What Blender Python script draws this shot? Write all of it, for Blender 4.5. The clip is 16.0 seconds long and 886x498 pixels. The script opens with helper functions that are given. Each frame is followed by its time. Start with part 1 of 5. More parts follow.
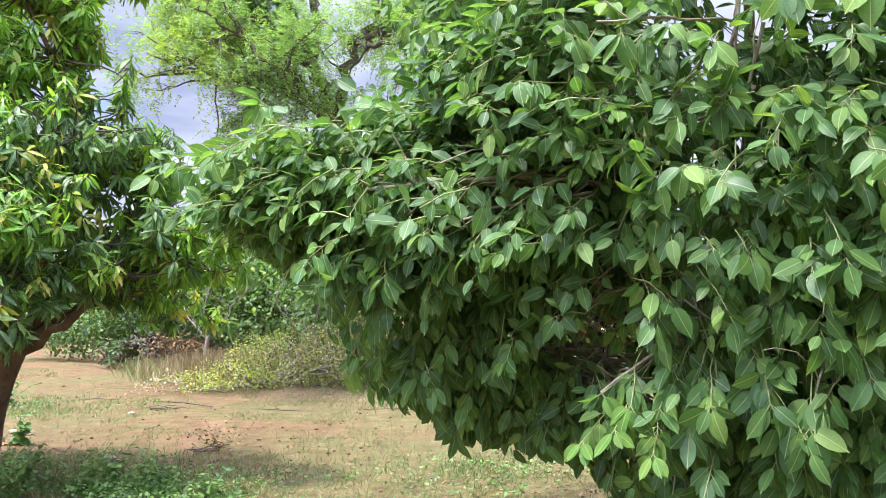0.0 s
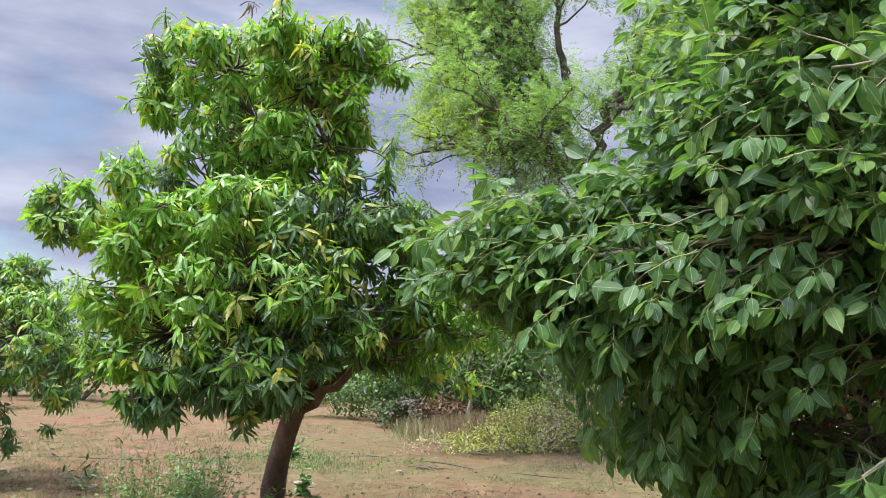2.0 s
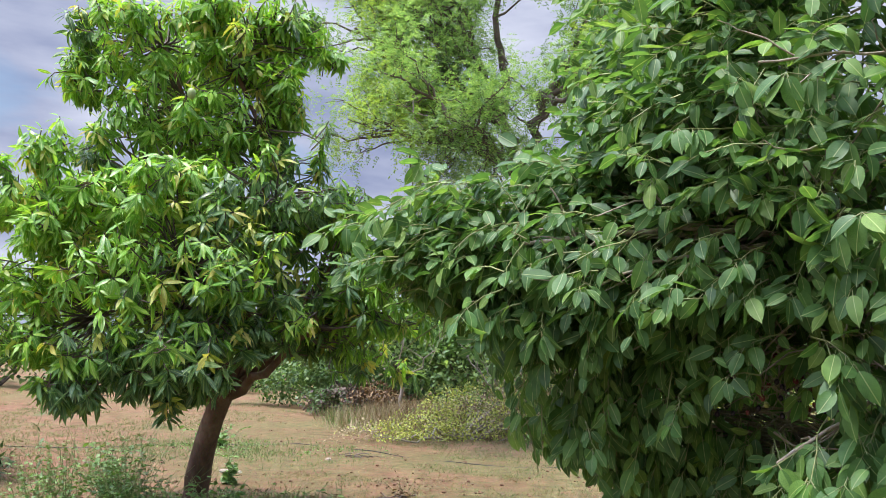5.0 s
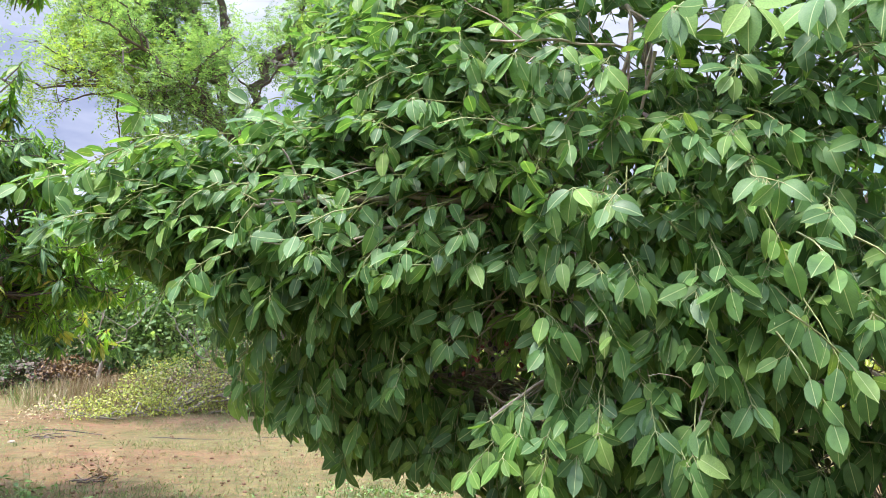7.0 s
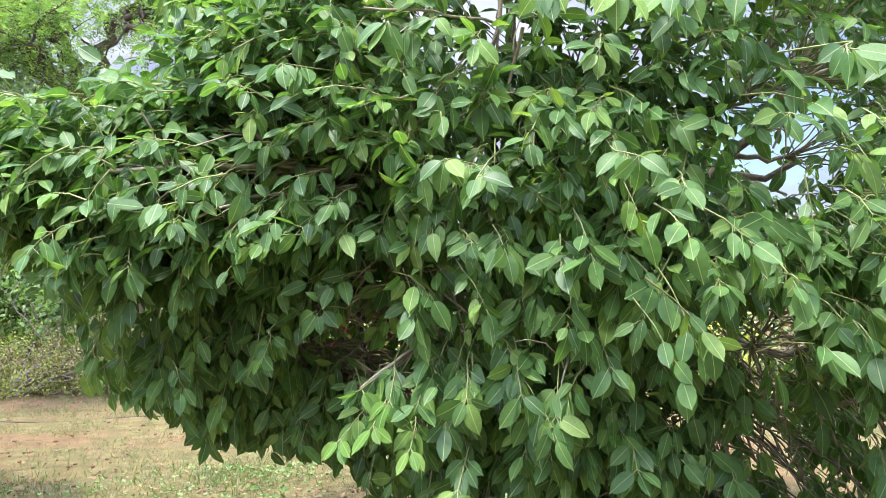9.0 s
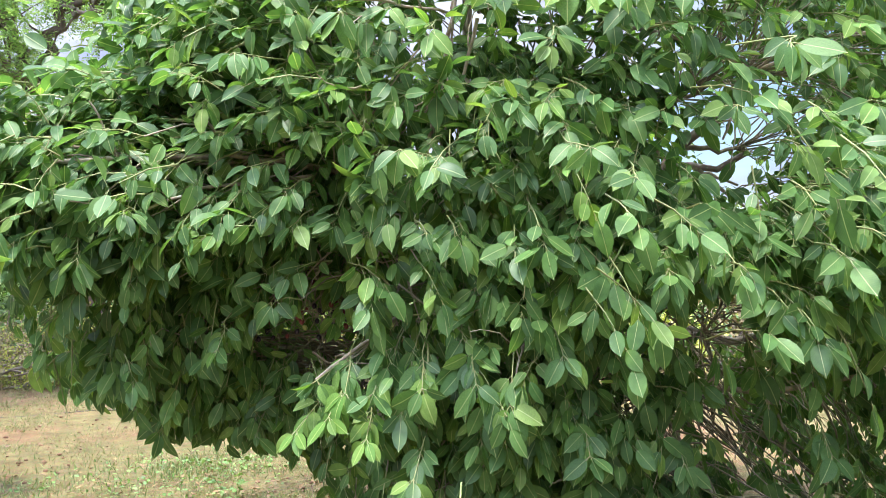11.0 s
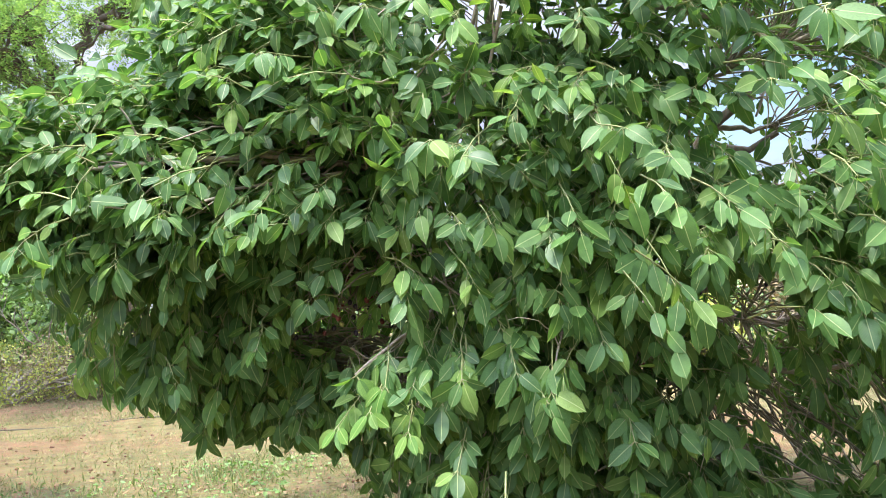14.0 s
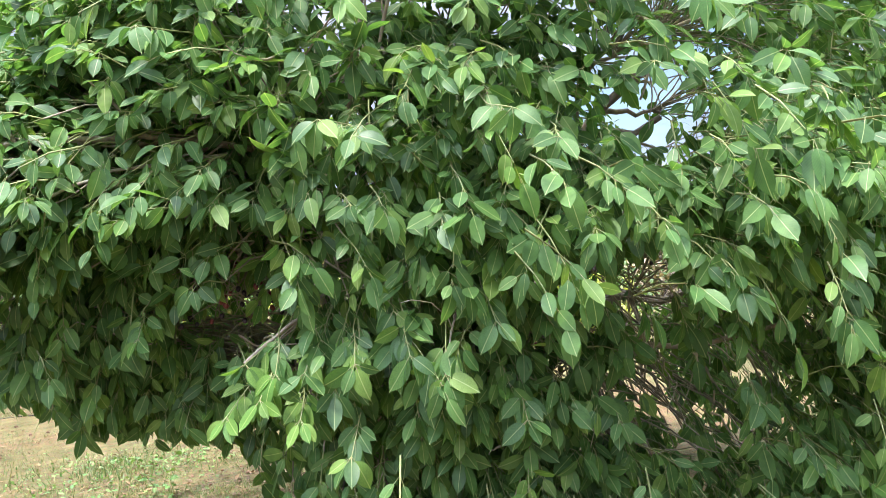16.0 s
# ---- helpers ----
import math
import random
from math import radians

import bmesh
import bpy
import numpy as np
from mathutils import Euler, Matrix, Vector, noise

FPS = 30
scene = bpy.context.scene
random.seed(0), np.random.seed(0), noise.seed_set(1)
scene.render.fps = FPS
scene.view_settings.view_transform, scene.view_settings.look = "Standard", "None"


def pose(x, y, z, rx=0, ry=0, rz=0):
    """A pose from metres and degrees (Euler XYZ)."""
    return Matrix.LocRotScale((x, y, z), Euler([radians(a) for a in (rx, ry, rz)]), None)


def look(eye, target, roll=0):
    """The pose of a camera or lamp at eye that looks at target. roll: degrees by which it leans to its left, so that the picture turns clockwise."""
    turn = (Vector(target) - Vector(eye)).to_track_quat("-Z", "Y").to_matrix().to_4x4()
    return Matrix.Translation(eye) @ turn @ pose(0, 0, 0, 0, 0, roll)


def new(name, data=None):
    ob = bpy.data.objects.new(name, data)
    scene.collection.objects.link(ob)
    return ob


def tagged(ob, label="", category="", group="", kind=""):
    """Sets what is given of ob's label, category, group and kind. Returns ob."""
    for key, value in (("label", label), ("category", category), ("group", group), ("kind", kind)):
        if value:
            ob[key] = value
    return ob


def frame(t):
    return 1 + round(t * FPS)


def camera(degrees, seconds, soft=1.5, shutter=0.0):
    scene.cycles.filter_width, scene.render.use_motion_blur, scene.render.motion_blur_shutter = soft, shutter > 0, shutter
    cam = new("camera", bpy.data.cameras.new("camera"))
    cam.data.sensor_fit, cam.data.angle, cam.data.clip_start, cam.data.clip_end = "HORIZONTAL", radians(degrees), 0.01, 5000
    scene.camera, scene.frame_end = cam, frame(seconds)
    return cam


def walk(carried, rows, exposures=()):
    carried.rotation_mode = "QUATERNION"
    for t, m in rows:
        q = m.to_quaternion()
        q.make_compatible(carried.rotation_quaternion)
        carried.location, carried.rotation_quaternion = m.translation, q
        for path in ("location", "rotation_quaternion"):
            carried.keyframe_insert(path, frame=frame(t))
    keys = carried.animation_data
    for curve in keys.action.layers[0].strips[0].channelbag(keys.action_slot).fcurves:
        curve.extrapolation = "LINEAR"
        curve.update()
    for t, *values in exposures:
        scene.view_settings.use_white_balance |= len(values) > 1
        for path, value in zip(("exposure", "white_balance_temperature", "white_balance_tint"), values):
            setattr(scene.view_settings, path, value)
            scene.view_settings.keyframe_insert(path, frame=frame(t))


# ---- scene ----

# ---------------------------------------------------------------- camera
cam = camera(57.3, 16.0, soft=0.5)
EYE = 1.45
ROWS = (
    (0, -0.017, -0.056, 0.073, 0.00, 4.00, -0.00),
    (0.5, 0.030, -0.003, 0.068, 7.78, 4.33, -0.81),
    (1, 0.061, -0.028, 0.075, 13.11, 5.12, -0.96),
    (1.5, 0.085, -0.049, 0.080, 16.32, 6.82, -0.83),
    (2, 0.103, -0.053, 0.085, 18.39, 8.37, -0.70),
    (2.5, 0.119, -0.059, 0.098, 19.61, 8.89, -0.56),
    (3, 0.125, -0.064, 0.089, 20.17, 8.80, -0.62),
    (3.6, 0.118, -0.045, 0.085, 20.25, 8.45, -0.60),
    (4.0, 0.116, -0.036, 0.083, 19.70, 8.20, -0.80),
    (4.5, 0.113, -0.026, 0.081, 17.30, 7.90, -1.00),
    (5.0, 0.110, -0.018, 0.079, 13.70, 7.65, -1.20),
    (5.5, 0.106, -0.014, 0.076, 8.56, 7.50, -1.32),
    (6, 0.099, -0.014, 0.079, 3.27, 7.14, -1.11),
    (6.5, 0.083, 0.010, 0.071, -1.76, 6.60, -1.01),
    (7, 0.058, 0.023, 0.061, -6.25, 5.92, -0.67),
    (7.5, 0.042, 0.031, 0.057, -9.94, 5.13, -0.33),
    (8, 0.035, 0.038, 0.052, -12.90, 4.57, -0.08),
    (8.5, 0.028, 0.036, 0.040, -14.80, 4.43, -0.18),
    (9, 0.022, 0.026, 0.047, -16.16, 4.17, -0.07),
    (9.5, 0.026, 0.016, 0.052, -17.25, 4.03, 0.23),
    (12, 0.034, 0.025, 0.039, -19.36, 3.19, 0.14),
    (12.5, 0.030, 0.037, 0.019, -19.42, 3.12, 0.11),
    (13, 0.029, 0.038, 0.022, -18.33, 2.75, 0.68),
    (13.5, 0.017, 0.023, 0.022, -16.98, 2.96, 1.65),
    (14, 0.024, 0.033, 0.029, -16.77, 3.34, 2.65),
    (14.5, 0.027, 0.042, 0.022, -17.93, 3.17, 3.15),
    (15, 0.034, 0.042, 0.020, -19.88, 2.85, 3.52),
    (15.5, 0.041, 0.049, 0.016, -22.28, 2.47, 3.74),
    (16, 0.047, 0.062, 0.022, -24.07, 1.88, 3.77),
)
walk(cam, [(t, pose(x, y, z + EYE, 90 + pt, rl, yw)) for t, x, y, z, yw, pt, rl in ROWS],
     exposures=((0.0, 1.36), (0.7, 1.20), (1.5, 0.80), (2.2, 0.76), (3.6, 0.76), (5.3, 0.86), (6.5, 1.20), (8.0, 1.44), (16.0, 1.58)))

# ---------------------------------------------------------------- sky and sun
SUN_EL, SUN_AZ = radians(73), radians(235)     # azimuth clockwise from +y
world = bpy.data.worlds.new("sky")
scene.world = world
world.use_nodes = True
wn, wl = world.node_tree.nodes, world.node_tree.links
wn.clear()
w_out = wn.new("ShaderNodeOutputWorld")
w_bg = wn.new("ShaderNodeBackground")
w_sky = wn.new("ShaderNodeTexSky")
w_sky.sky_type, w_sky.sun_disc = "NISHITA", False
w_sky.sun_elevation, w_sky.sun_rotation = SUN_EL, SUN_AZ
w_bg.inputs["Strength"].default_value = 0.15
w_co = wn.new("ShaderNodeTexCoord")
w_map = wn.new("ShaderNodeMapping")
w_map.inputs["Scale"].default_value = (1.0, 1.0, 3.2)
w_noise = wn.new("ShaderNodeTexNoise")
w_noise.inputs["Scale"].default_value, w_noise.inputs["Detail"].default_value = 2.3, 7.0
w_noise.inputs["Roughness"].default_value, w_noise.inputs["Distortion"].default_value = 0.55, 0.4
w_ramp = wn.new("ShaderNodeValToRGB")
w_ramp.color_ramp.elements[0].position, w_ramp.color_ramp.elements[1].position = 0.35, 0.47
w_white = wn.new("ShaderNodeMix")
w_white.data_type = "RGBA"
w_white.inputs[6].default_value, w_white.inputs[7].default_value = (1.25, 1.45, 2.2, 1), (2.75, 2.9, 3.55, 1)
w_n2 = wn.new("ShaderNodeTexNoise")
w_n2.inputs["Scale"].default_value, w_n2.inputs["Detail"].default_value = 4.0, 6.0
w_mix = wn.new("ShaderNodeMix")
w_mix.data_type = "RGBA"
wl.new(w_co.outputs["Generated"], w_map.inputs["Vector"])
wl.new(w_map.outputs["Vector"], w_noise.inputs["Vector"])
wl.new(w_map.outputs["Vector"], w_n2.inputs["Vector"])
wl.new(w_noise.outputs["Fac"], w_ramp.inputs["Fac"])
w_tone = wn.new("ShaderNodeMapRange")          # grey bellies and white tops of the cloud
w_tone.inputs["From Min"].default_value, w_tone.inputs["From Max"].default_value = 0.36, 0.64
wl.new(w_n2.outputs["Fac"], w_tone.inputs["Value"])
wl.new(w_tone.outputs["Result"], w_white.inputs[0])
# thin cloud is brightest round the sun
w_dot = wn.new("ShaderNodeVectorMath")
w_dot.operation = "DOT_PRODUCT"
w_dot.inputs[1].default_value = (math.sin(SUN_AZ) * math.cos(SUN_EL), math.cos(SUN_AZ) * math.cos(SUN_EL), math.sin(SUN_EL))
w_glow = wn.new("ShaderNodeMapRange")
w_glow.interpolation_type = "SMOOTHSTEP"
for key, value in (("From Min", 0.5), ("From Max", 1.0), ("To Min", 1.0), ("To Max", 11.0)):
    w_glow.inputs[key].default_value = value
w_lit = wn.new("ShaderNodeVectorMath")
w_lit.operation = "SCALE"
wl.new(w_co.outputs["Generated"], w_dot.inputs[0])
wl.new(w_dot.outputs["Value"], w_glow.inputs["Value"])
wl.new(w_white.outputs[2], w_lit.inputs[0])
wl.new(w_glow.outputs["Result"], w_lit.inputs["Scale"])
wl.new(w_ramp.outputs["Color"], w_mix.inputs[0])
w_deep = wn.new("ShaderNodeVectorMath")        # the blue between the clouds
w_deep.operation = "SCALE"
w_deep.inputs["Scale"].default_value = 0.6
wl.new(w_sky.outputs["Color"], w_deep.inputs[0])
wl.new(w_deep.outputs["Vector"], w_mix.inputs[6])
wl.new(w_lit.outputs["Vector"], w_mix.inputs[7])
wl.new(w_mix.outputs[2], w_bg.inputs["Color"])
wl.new(w_bg.outputs["Background"], w_out.inputs["Surface"])

sun_data = bpy.data.lights.new("sun", "SUN")
sun_data.energy, sun_data.angle, sun_data.color = 3.2, radians(6.0), (1.0, 0.95, 0.86)
sun = new("sun", sun_data)
sun_dir = Vector((math.sin(SUN_AZ) * math.cos(SUN_EL), math.cos(SUN_AZ) * math.cos(SUN_EL), math.sin(SUN_EL)))
sun.matrix_world = look(sun_dir * 60, (0, 0, 0))


# ---------------------------------------------------------------- materials
def material(name):
    m = bpy.data.materials.new(name)
    m.use_nodes = True
    nt = m.node_tree
    return m, nt, nt.nodes["Principled BSDF"], nt.nodes["Material Output"]


def ramp(nt, stops):
    r = nt.nodes.new("ShaderNodeValToRGB")
    while len(r.color_ramp.elements) < len(stops):
        r.color_ramp.elements.new(0.5)
    for e, (p, c) in zip(r.color_ramp.elements, stops):
        e.position, e.color = p, (*c, 1)
    return r


def math_node(nt, op, a, b=None, clamp=False):
    n = nt.nodes.new("ShaderNodeMath")
    n.operation, n.use_clamp = op, clamp
    for i, v in enumerate((a, b)):
        if v is None:
            continue
        if isinstance(v, (int, float)):
            n.inputs[i].default_value = v
        else:
            nt.links.new(v, n.inputs[i])
    return n.outputs[0]


def mix_colour(nt, fac, a, b, blend="MIX"):
    n = nt.nodes.new("ShaderNodeMix")
    n.data_type, n.blend_type = "RGBA", blend
    for i, v in ((0, fac), (6, a), (7, b)):
        if isinstance(v, (int, float)):
            n.inputs[i].default_value = v
        elif isinstance(v, tuple):
            n.inputs[i].default_value = (*v, 1)
        else:
            nt.links.new(v, n.inputs[i])
    return n.outputs[2]


def noise_node(nt, scale, detail=4.0, rough=0.55, vector=None):
    n = nt.nodes.new("ShaderNodeTexNoise")
    n.inputs["Scale"].default_value, n.inputs["Detail"].default_value, n.inputs["Roughness"].default_value = scale, detail, rough
    if vector is not None:
        nt.links.new(vector, n.inputs["Vector"])
    return n


def coords(nt):
    return nt.nodes.new("ShaderNodeTexCoord").outputs["Object"]


def bump(nt, height, strength, distance, bsdf):
    b = nt.nodes.new("ShaderNodeBump")
    b.inputs["Strength"].default_value, b.inputs["Distance"].default_value = strength, distance
    nt.links.new(height, b.inputs["Height"])
    nt.links.new(b.outputs["Normal"], bsdf.inputs["Normal"])


def leaf_material(name, stops, rough, through_light, rib, rib_width=0.035, spots=0.5, spec=0.5, veins=True):
    """A leaf: tone by leaf, a pale midrib, faint side veins, blemishes, and light that shines through."""
    m, nt, bsdf, out = material(name)
    ln = nt.links
    geo = nt.nodes.new("ShaderNodeNewGeometry").outputs["Random Per Island"]
    info = nt.nodes.new("ShaderNodeObjectInfo").outputs["Random"]
    rnd = math_node(nt, "FRACT", math_node(nt, "ADD", geo, info))
    tone = ramp(nt, stops)
    ln.new(rnd, tone.inputs["Fac"])
    col = tone.outputs["Color"]
    big = noise_node(nt, 28.0, 3.0, vector=coords(nt))
    mott = ramp(nt, ((0.3, (0.72, 0.74, 0.72)), (0.7, (1.16, 1.14, 1.1))))
    ln.new(big.outputs["Fac"], mott.inputs["Fac"])
    col = mix_colour(nt, 1.0, col, mott.outputs["Color"], "MULTIPLY")
    if spots:
        sp = noise_node(nt, 95.0, 2.0, vector=coords(nt))
        spr = ramp(nt, ((0.70, (0, 0, 0)), (0.76, (1, 1, 1))))
        ln.new(sp.outputs["Fac"], spr.inputs["Fac"])
        col = mix_colour(nt, math_node(nt, "MULTIPLY", spr.outputs["Color"], spots), col, (0.09, 0.07, 0.025))
    if rib:
        uv = nt.nodes.new("ShaderNodeUVMap")
        uv.uv_map = "leaf"
        sep = nt.nodes.new("ShaderNodeSeparateXYZ")
        ln.new(uv.outputs["UV"], sep.inputs[0])
        across = math_node(nt, "ABSOLUTE", math_node(nt, "SUBTRACT", sep.outputs["X"], 0.5))
        ribf = math_node(nt, "LESS_THAN", across, rib_width)
        col = mix_colour(nt, math_node(nt, "MULTIPLY", ribf, 0.8), col, rib)
        if veins:
            wave = math_node(nt, "SINE", math_node(nt, "SUBTRACT", math_node(nt, "MULTIPLY", sep.outputs["Y"], 85.0),
                                                   math_node(nt, "MULTIPLY", across, 50.0)))
            vein = math_node(nt, "POWER", math_node(nt, "ADD", math_node(nt, "MULTIPLY", wave, 0.5), 0.5), 6.0)
            col = mix_colour(nt, math_node(nt, "MULTIPLY", vein, 0.05), col, rib)
            h = math_node(nt, "ADD", math_node(nt, "MULTIPLY", vein, -0.4), big.outputs["Fac"])
            bump(nt, h, 0.12, 0.001, bsdf)
    ln.new(col, bsdf.inputs["Base Color"])
    rr = math_node(nt, "ADD", math_node(nt, "MULTIPLY", rnd, 0.14), rough - 0.07)
    ln.new(rr, bsdf.inputs["Roughness"])
    bsdf.inputs["Specular IOR Level"].default_value = spec
    tr = nt.nodes.new("ShaderNodeBsdfTranslucent")
    ln.new(mix_colour(nt, 1.0, col, (1.3, 1.3, 0.6), "MULTIPLY"), tr.inputs["Color"])
    mx = nt.nodes.new("ShaderNodeMixShader")
    mx.inputs[0].default_value = through_light
    ln.new(bsdf.outputs[0], mx.inputs[1])
    ln.new(tr.outputs[0], mx.inputs[2])
    ln.new(mx.outputs[0], out.inputs["Surface"])
    return m


def plain_material(name, stops, scale, rough, bump_strength=0.4, bump_scale=60.0, stretch=(1, 1, 1), spec=0.3, dist=0.004):
    m, nt, bsdf, out = material(name)
    mp = nt.nodes.new("ShaderNodeMapping")
    mp.inputs["Scale"].default_value = stretch
    nt.links.new(coords(nt), mp.inputs["Vector"])
    n = noise_node(nt, scale, 6.0, 0.62, mp.outputs["Vector"])
    r = ramp(nt, stops)
    nt.links.new(n.outputs["Fac"], r.inputs["Fac"])
    fine = noise_node(nt, bump_scale, 5.0, 0.6, mp.outputs["Vector"])
    col = mix_colour(nt, 0.5, r.outputs["Color"], mix_colour(nt, 1.0, r.outputs["Color"], fine.outputs["Color"], "OVERLAY"))
    nt.links.new(col, bsdf.inputs["Base Color"])
    bsdf.inputs["Roughness"].default_value = rough
    bsdf.inputs["Specular IOR Level"].default_value = spec
    bump(nt, fine.outputs["Fac"], bump_strength, dist, bsdf)
    return m


PLUM_LEAF = leaf_material("plum_leaf", ((0.0, (0.060, 0.134, 0.043)), (0.45, (0.084, 0.190, 0.054)), (0.88, (0.120, 0.234, 0.063)), (1.0, (0.18, 0.29, 0.07))),
                          0.50, 0.46, (0.42, 0.48, 0.22), 0.016, spec=0.38)
# lighter leaf for young growth and for backlight painted on overhead shoots
PLUM_YOUNG_OR_BACKLIT = leaf_material("plum_young_or_backlit_leaf", ((0.0, (0.105, 0.235, 0.05)), (0.6, (0.145, 0.275, 0.058)), (1.0, (0.19, 0.315, 0.07))),
                           0.55, 0.42, (0.46, 0.52, 0.2), 0.018, spec=0.35)
MANGO_LEAF = leaf_material("mango_leaf", ((0.0, (0.054, 0.125, 0.050)), (0.5, (0.090, 0.195, 0.067)), (0.9, (0.140, 0.27, 0.083)), (1.0, (0.20, 0.31, 0.092))),
                           0.42, 0.42, (0.30, 0.38, 0.14), 0.04)
MANGO_YOUNG = leaf_material("mango_young_leaf", ((0.0, (0.12, 0.30, 0.045)), (0.6, (0.20, 0.42, 0.055)), (0.92, (0.30, 0.50, 0.065)), (1.0, (0.46, 0.50, 0.09))),
                            0.38, 0.46, (0.45, 0.54, 0.18), 0.04)
MANGO_FLUSH = leaf_material("mango_flush_leaf", ((0.0, (0.33, 0.44, 0.06)), (0.7, (0.45, 0.46, 0.09)), (1.0, (0.50, 0.42, 0.10))),
                            0.42, 0.34, (0.55, 0.50, 0.2), 0.05)
DRY_LEAF = leaf_material("dry_leaf", ((0.0, (0.09, 0.052, 0.027)), (0.6, (0.16, 0.09, 0.045)), (1.0, (0.27, 0.17, 0.085))),
                         0.7, 0.12, (0.35, 0.24, 0.12), 0.04)
FEATHER_LEAF = leaf_material("feather_leaf", ((0.0, (0.135, 0.25, 0.105)), (0.6, (0.205, 0.335, 0.145)), (1.0, (0.30, 0.43, 0.19))),
                             0.5, 0.58, None, spots=0)
FRESH_FEATHER = leaf_material("fresh_feather_leaf", ((0.0, (0.20, 0.33, 0.08)), (0.6, (0.30, 0.43, 0.10)), (1.0, (0.40, 0.50, 0.13))),
                              0.5, 0.50, None, spots=0)
BUSH_LEAF = leaf_material("bush_leaf", ((0.0, (0.045, 0.10, 0.03)), (0.6, (0.085, 0.16, 0.045)), (1.0, (0.15, 0.22, 0.07))),
                          0.55, 0.25, None, spots=0)
LIME_LEAF = leaf_material("creeper_leaf", ((0.0, (0.25, 0.31, 0.075)), (0.6, (0.41, 0.46, 0.10)), (1.0, (0.52, 0.51, 0.13))),
                          0.55, 0.3, None, spots=0)
HERB_LEAF = leaf_material("herb_leaf", ((0.0, (0.07, 0.165, 0.04)), (0.6, (0.12, 0.25, 0.055)), (1.0, (0.19, 0.32, 0.085))),
                          0.5, 0.28, (0.25, 0.33, 0.12), 0.04, veins=False)
GRASS_MAT = leaf_material("grass_blade", ((0.0, (0.09, 0.15, 0.04)), (0.45, (0.16, 0.20, 0.065)), (0.75, (0.28, 0.25, 0.12)), (1.0, (0.38, 0.32, 0.18))),
                          0.6, 0.25, None, spots=0)
GREEN_GRASS = leaf_material("green_grass_blade", ((0.0, (0.08, 0.14, 0.05)), (0.6, (0.13, 0.20, 0.07)), (1.0, (0.22, 0.26, 0.10))),
                            0.55, 0.28, None, spots=0)
STRAW = leaf_material("dry_straw", ((0.0, (0.19, 0.14, 0.08)), (0.6, (0.30, 0.23, 0.14)), (1.0, (0.40, 0.33, 0.22))), 0.7, 0.15, None, spots=0)
PLUM_BARK = plain_material("plum_bark", ((0.3, (0.11, 0.085, 0.065)), (0.55, (0.22, 0.18, 0.145)), (0.75, (0.36, 0.31, 0.26))), 9.0, 0.85, 0.7, 70.0, (1, 1, 0.35))
TWIG_MAT = plain_material("twig_bark", ((0.3, (0.19, 0.155, 0.11)), (0.6, (0.33, 0.285, 0.21)), (0.8, (0.45, 0.40, 0.31))), 30.0, 0.75, 0.4, 160.0)
STALK_MAT = plain_material("green_stalk", ((0.3, (0.15, 0.19, 0.07)), (0.7, (0.28, 0.29, 0.12))), 30.0, 0.6, 0.2, 160.0)
MANGO_BARK = plain_material("mango_bark", ((0.3, (0.085, 0.048, 0.034)), (0.55, (0.18, 0.110, 0.077)), (0.75, (0.30, 0.205, 0.155))), 7.0, 0.9, 0.8, 55.0, (1, 1, 0.5), dist=0.008)
GREY_BARK = plain_material("grey_bark", ((0.3, (0.07, 0.055, 0.045)), (0.6, (0.15, 0.12, 0.10)), (0.8, (0.24, 0.20, 0.17))), 5.0, 0.9, 0.7, 40.0, (1, 1, 0.4), dist=0.01)
PALE_BARK = plain_material("pale_bark", ((0.3, (0.20, 0.165, 0.13)), (0.6, (0.30, 0.26, 0.21)), (0.8, (0.38, 0.33, 0.28))), 8.0, 0.85, 0.5, 60.0)
BERRY_RIPE = plain_material("ripe_berry", ((0.35, (0.010, 0.005, 0.014)), (0.65, (0.03, 0.010, 0.028))), 30.0, 0.28, 0.1, 80.0, spec=0.5)
BERRY_RED = plain_material("red_berry", ((0.35, (0.10, 0.012, 0.02)), (0.65, (0.24, 0.045, 0.04))), 30.0, 0.33, 0.1, 80.0, spec=0.5)
BERRY_GREEN = plain_material("unripe_berry", ((0.35, (0.22, 0.26, 0.07)), (0.65, (0.36, 0.34, 0.12))), 30.0, 0.38, 0.1, 80.0, spec=0.5)
MANGO_SKIN = plain_material("mango_skin", ((0.35, (0.20, 0.28, 0.10)), (0.65, (0.30, 0.36, 0.15))), 14.0, 0.45, 0.15, 120.0, spec=0.4)
HOSE_MAT = plain_material("black_hose", ((0.35, (0.02, 0.019, 0.018)), (0.65, (0.06, 0.052, 0.046))), 12.0, 0.6, 0.2, 80.0)
STONE_MAT = plain_material("field_stone", ((0.3, (0.22, 0.17, 0.13)), (0.7, (0.42, 0.36, 0.30))), 10.0, 0.9, 0.6, 60.0)

CLOD_MAT = plain_material("soil_clod", ((0.3, (0.10, 0.052, 0.032)), (0.7, (0.26, 0.155, 0.10))), 10.0, 0.95, 0.6, 60.0)


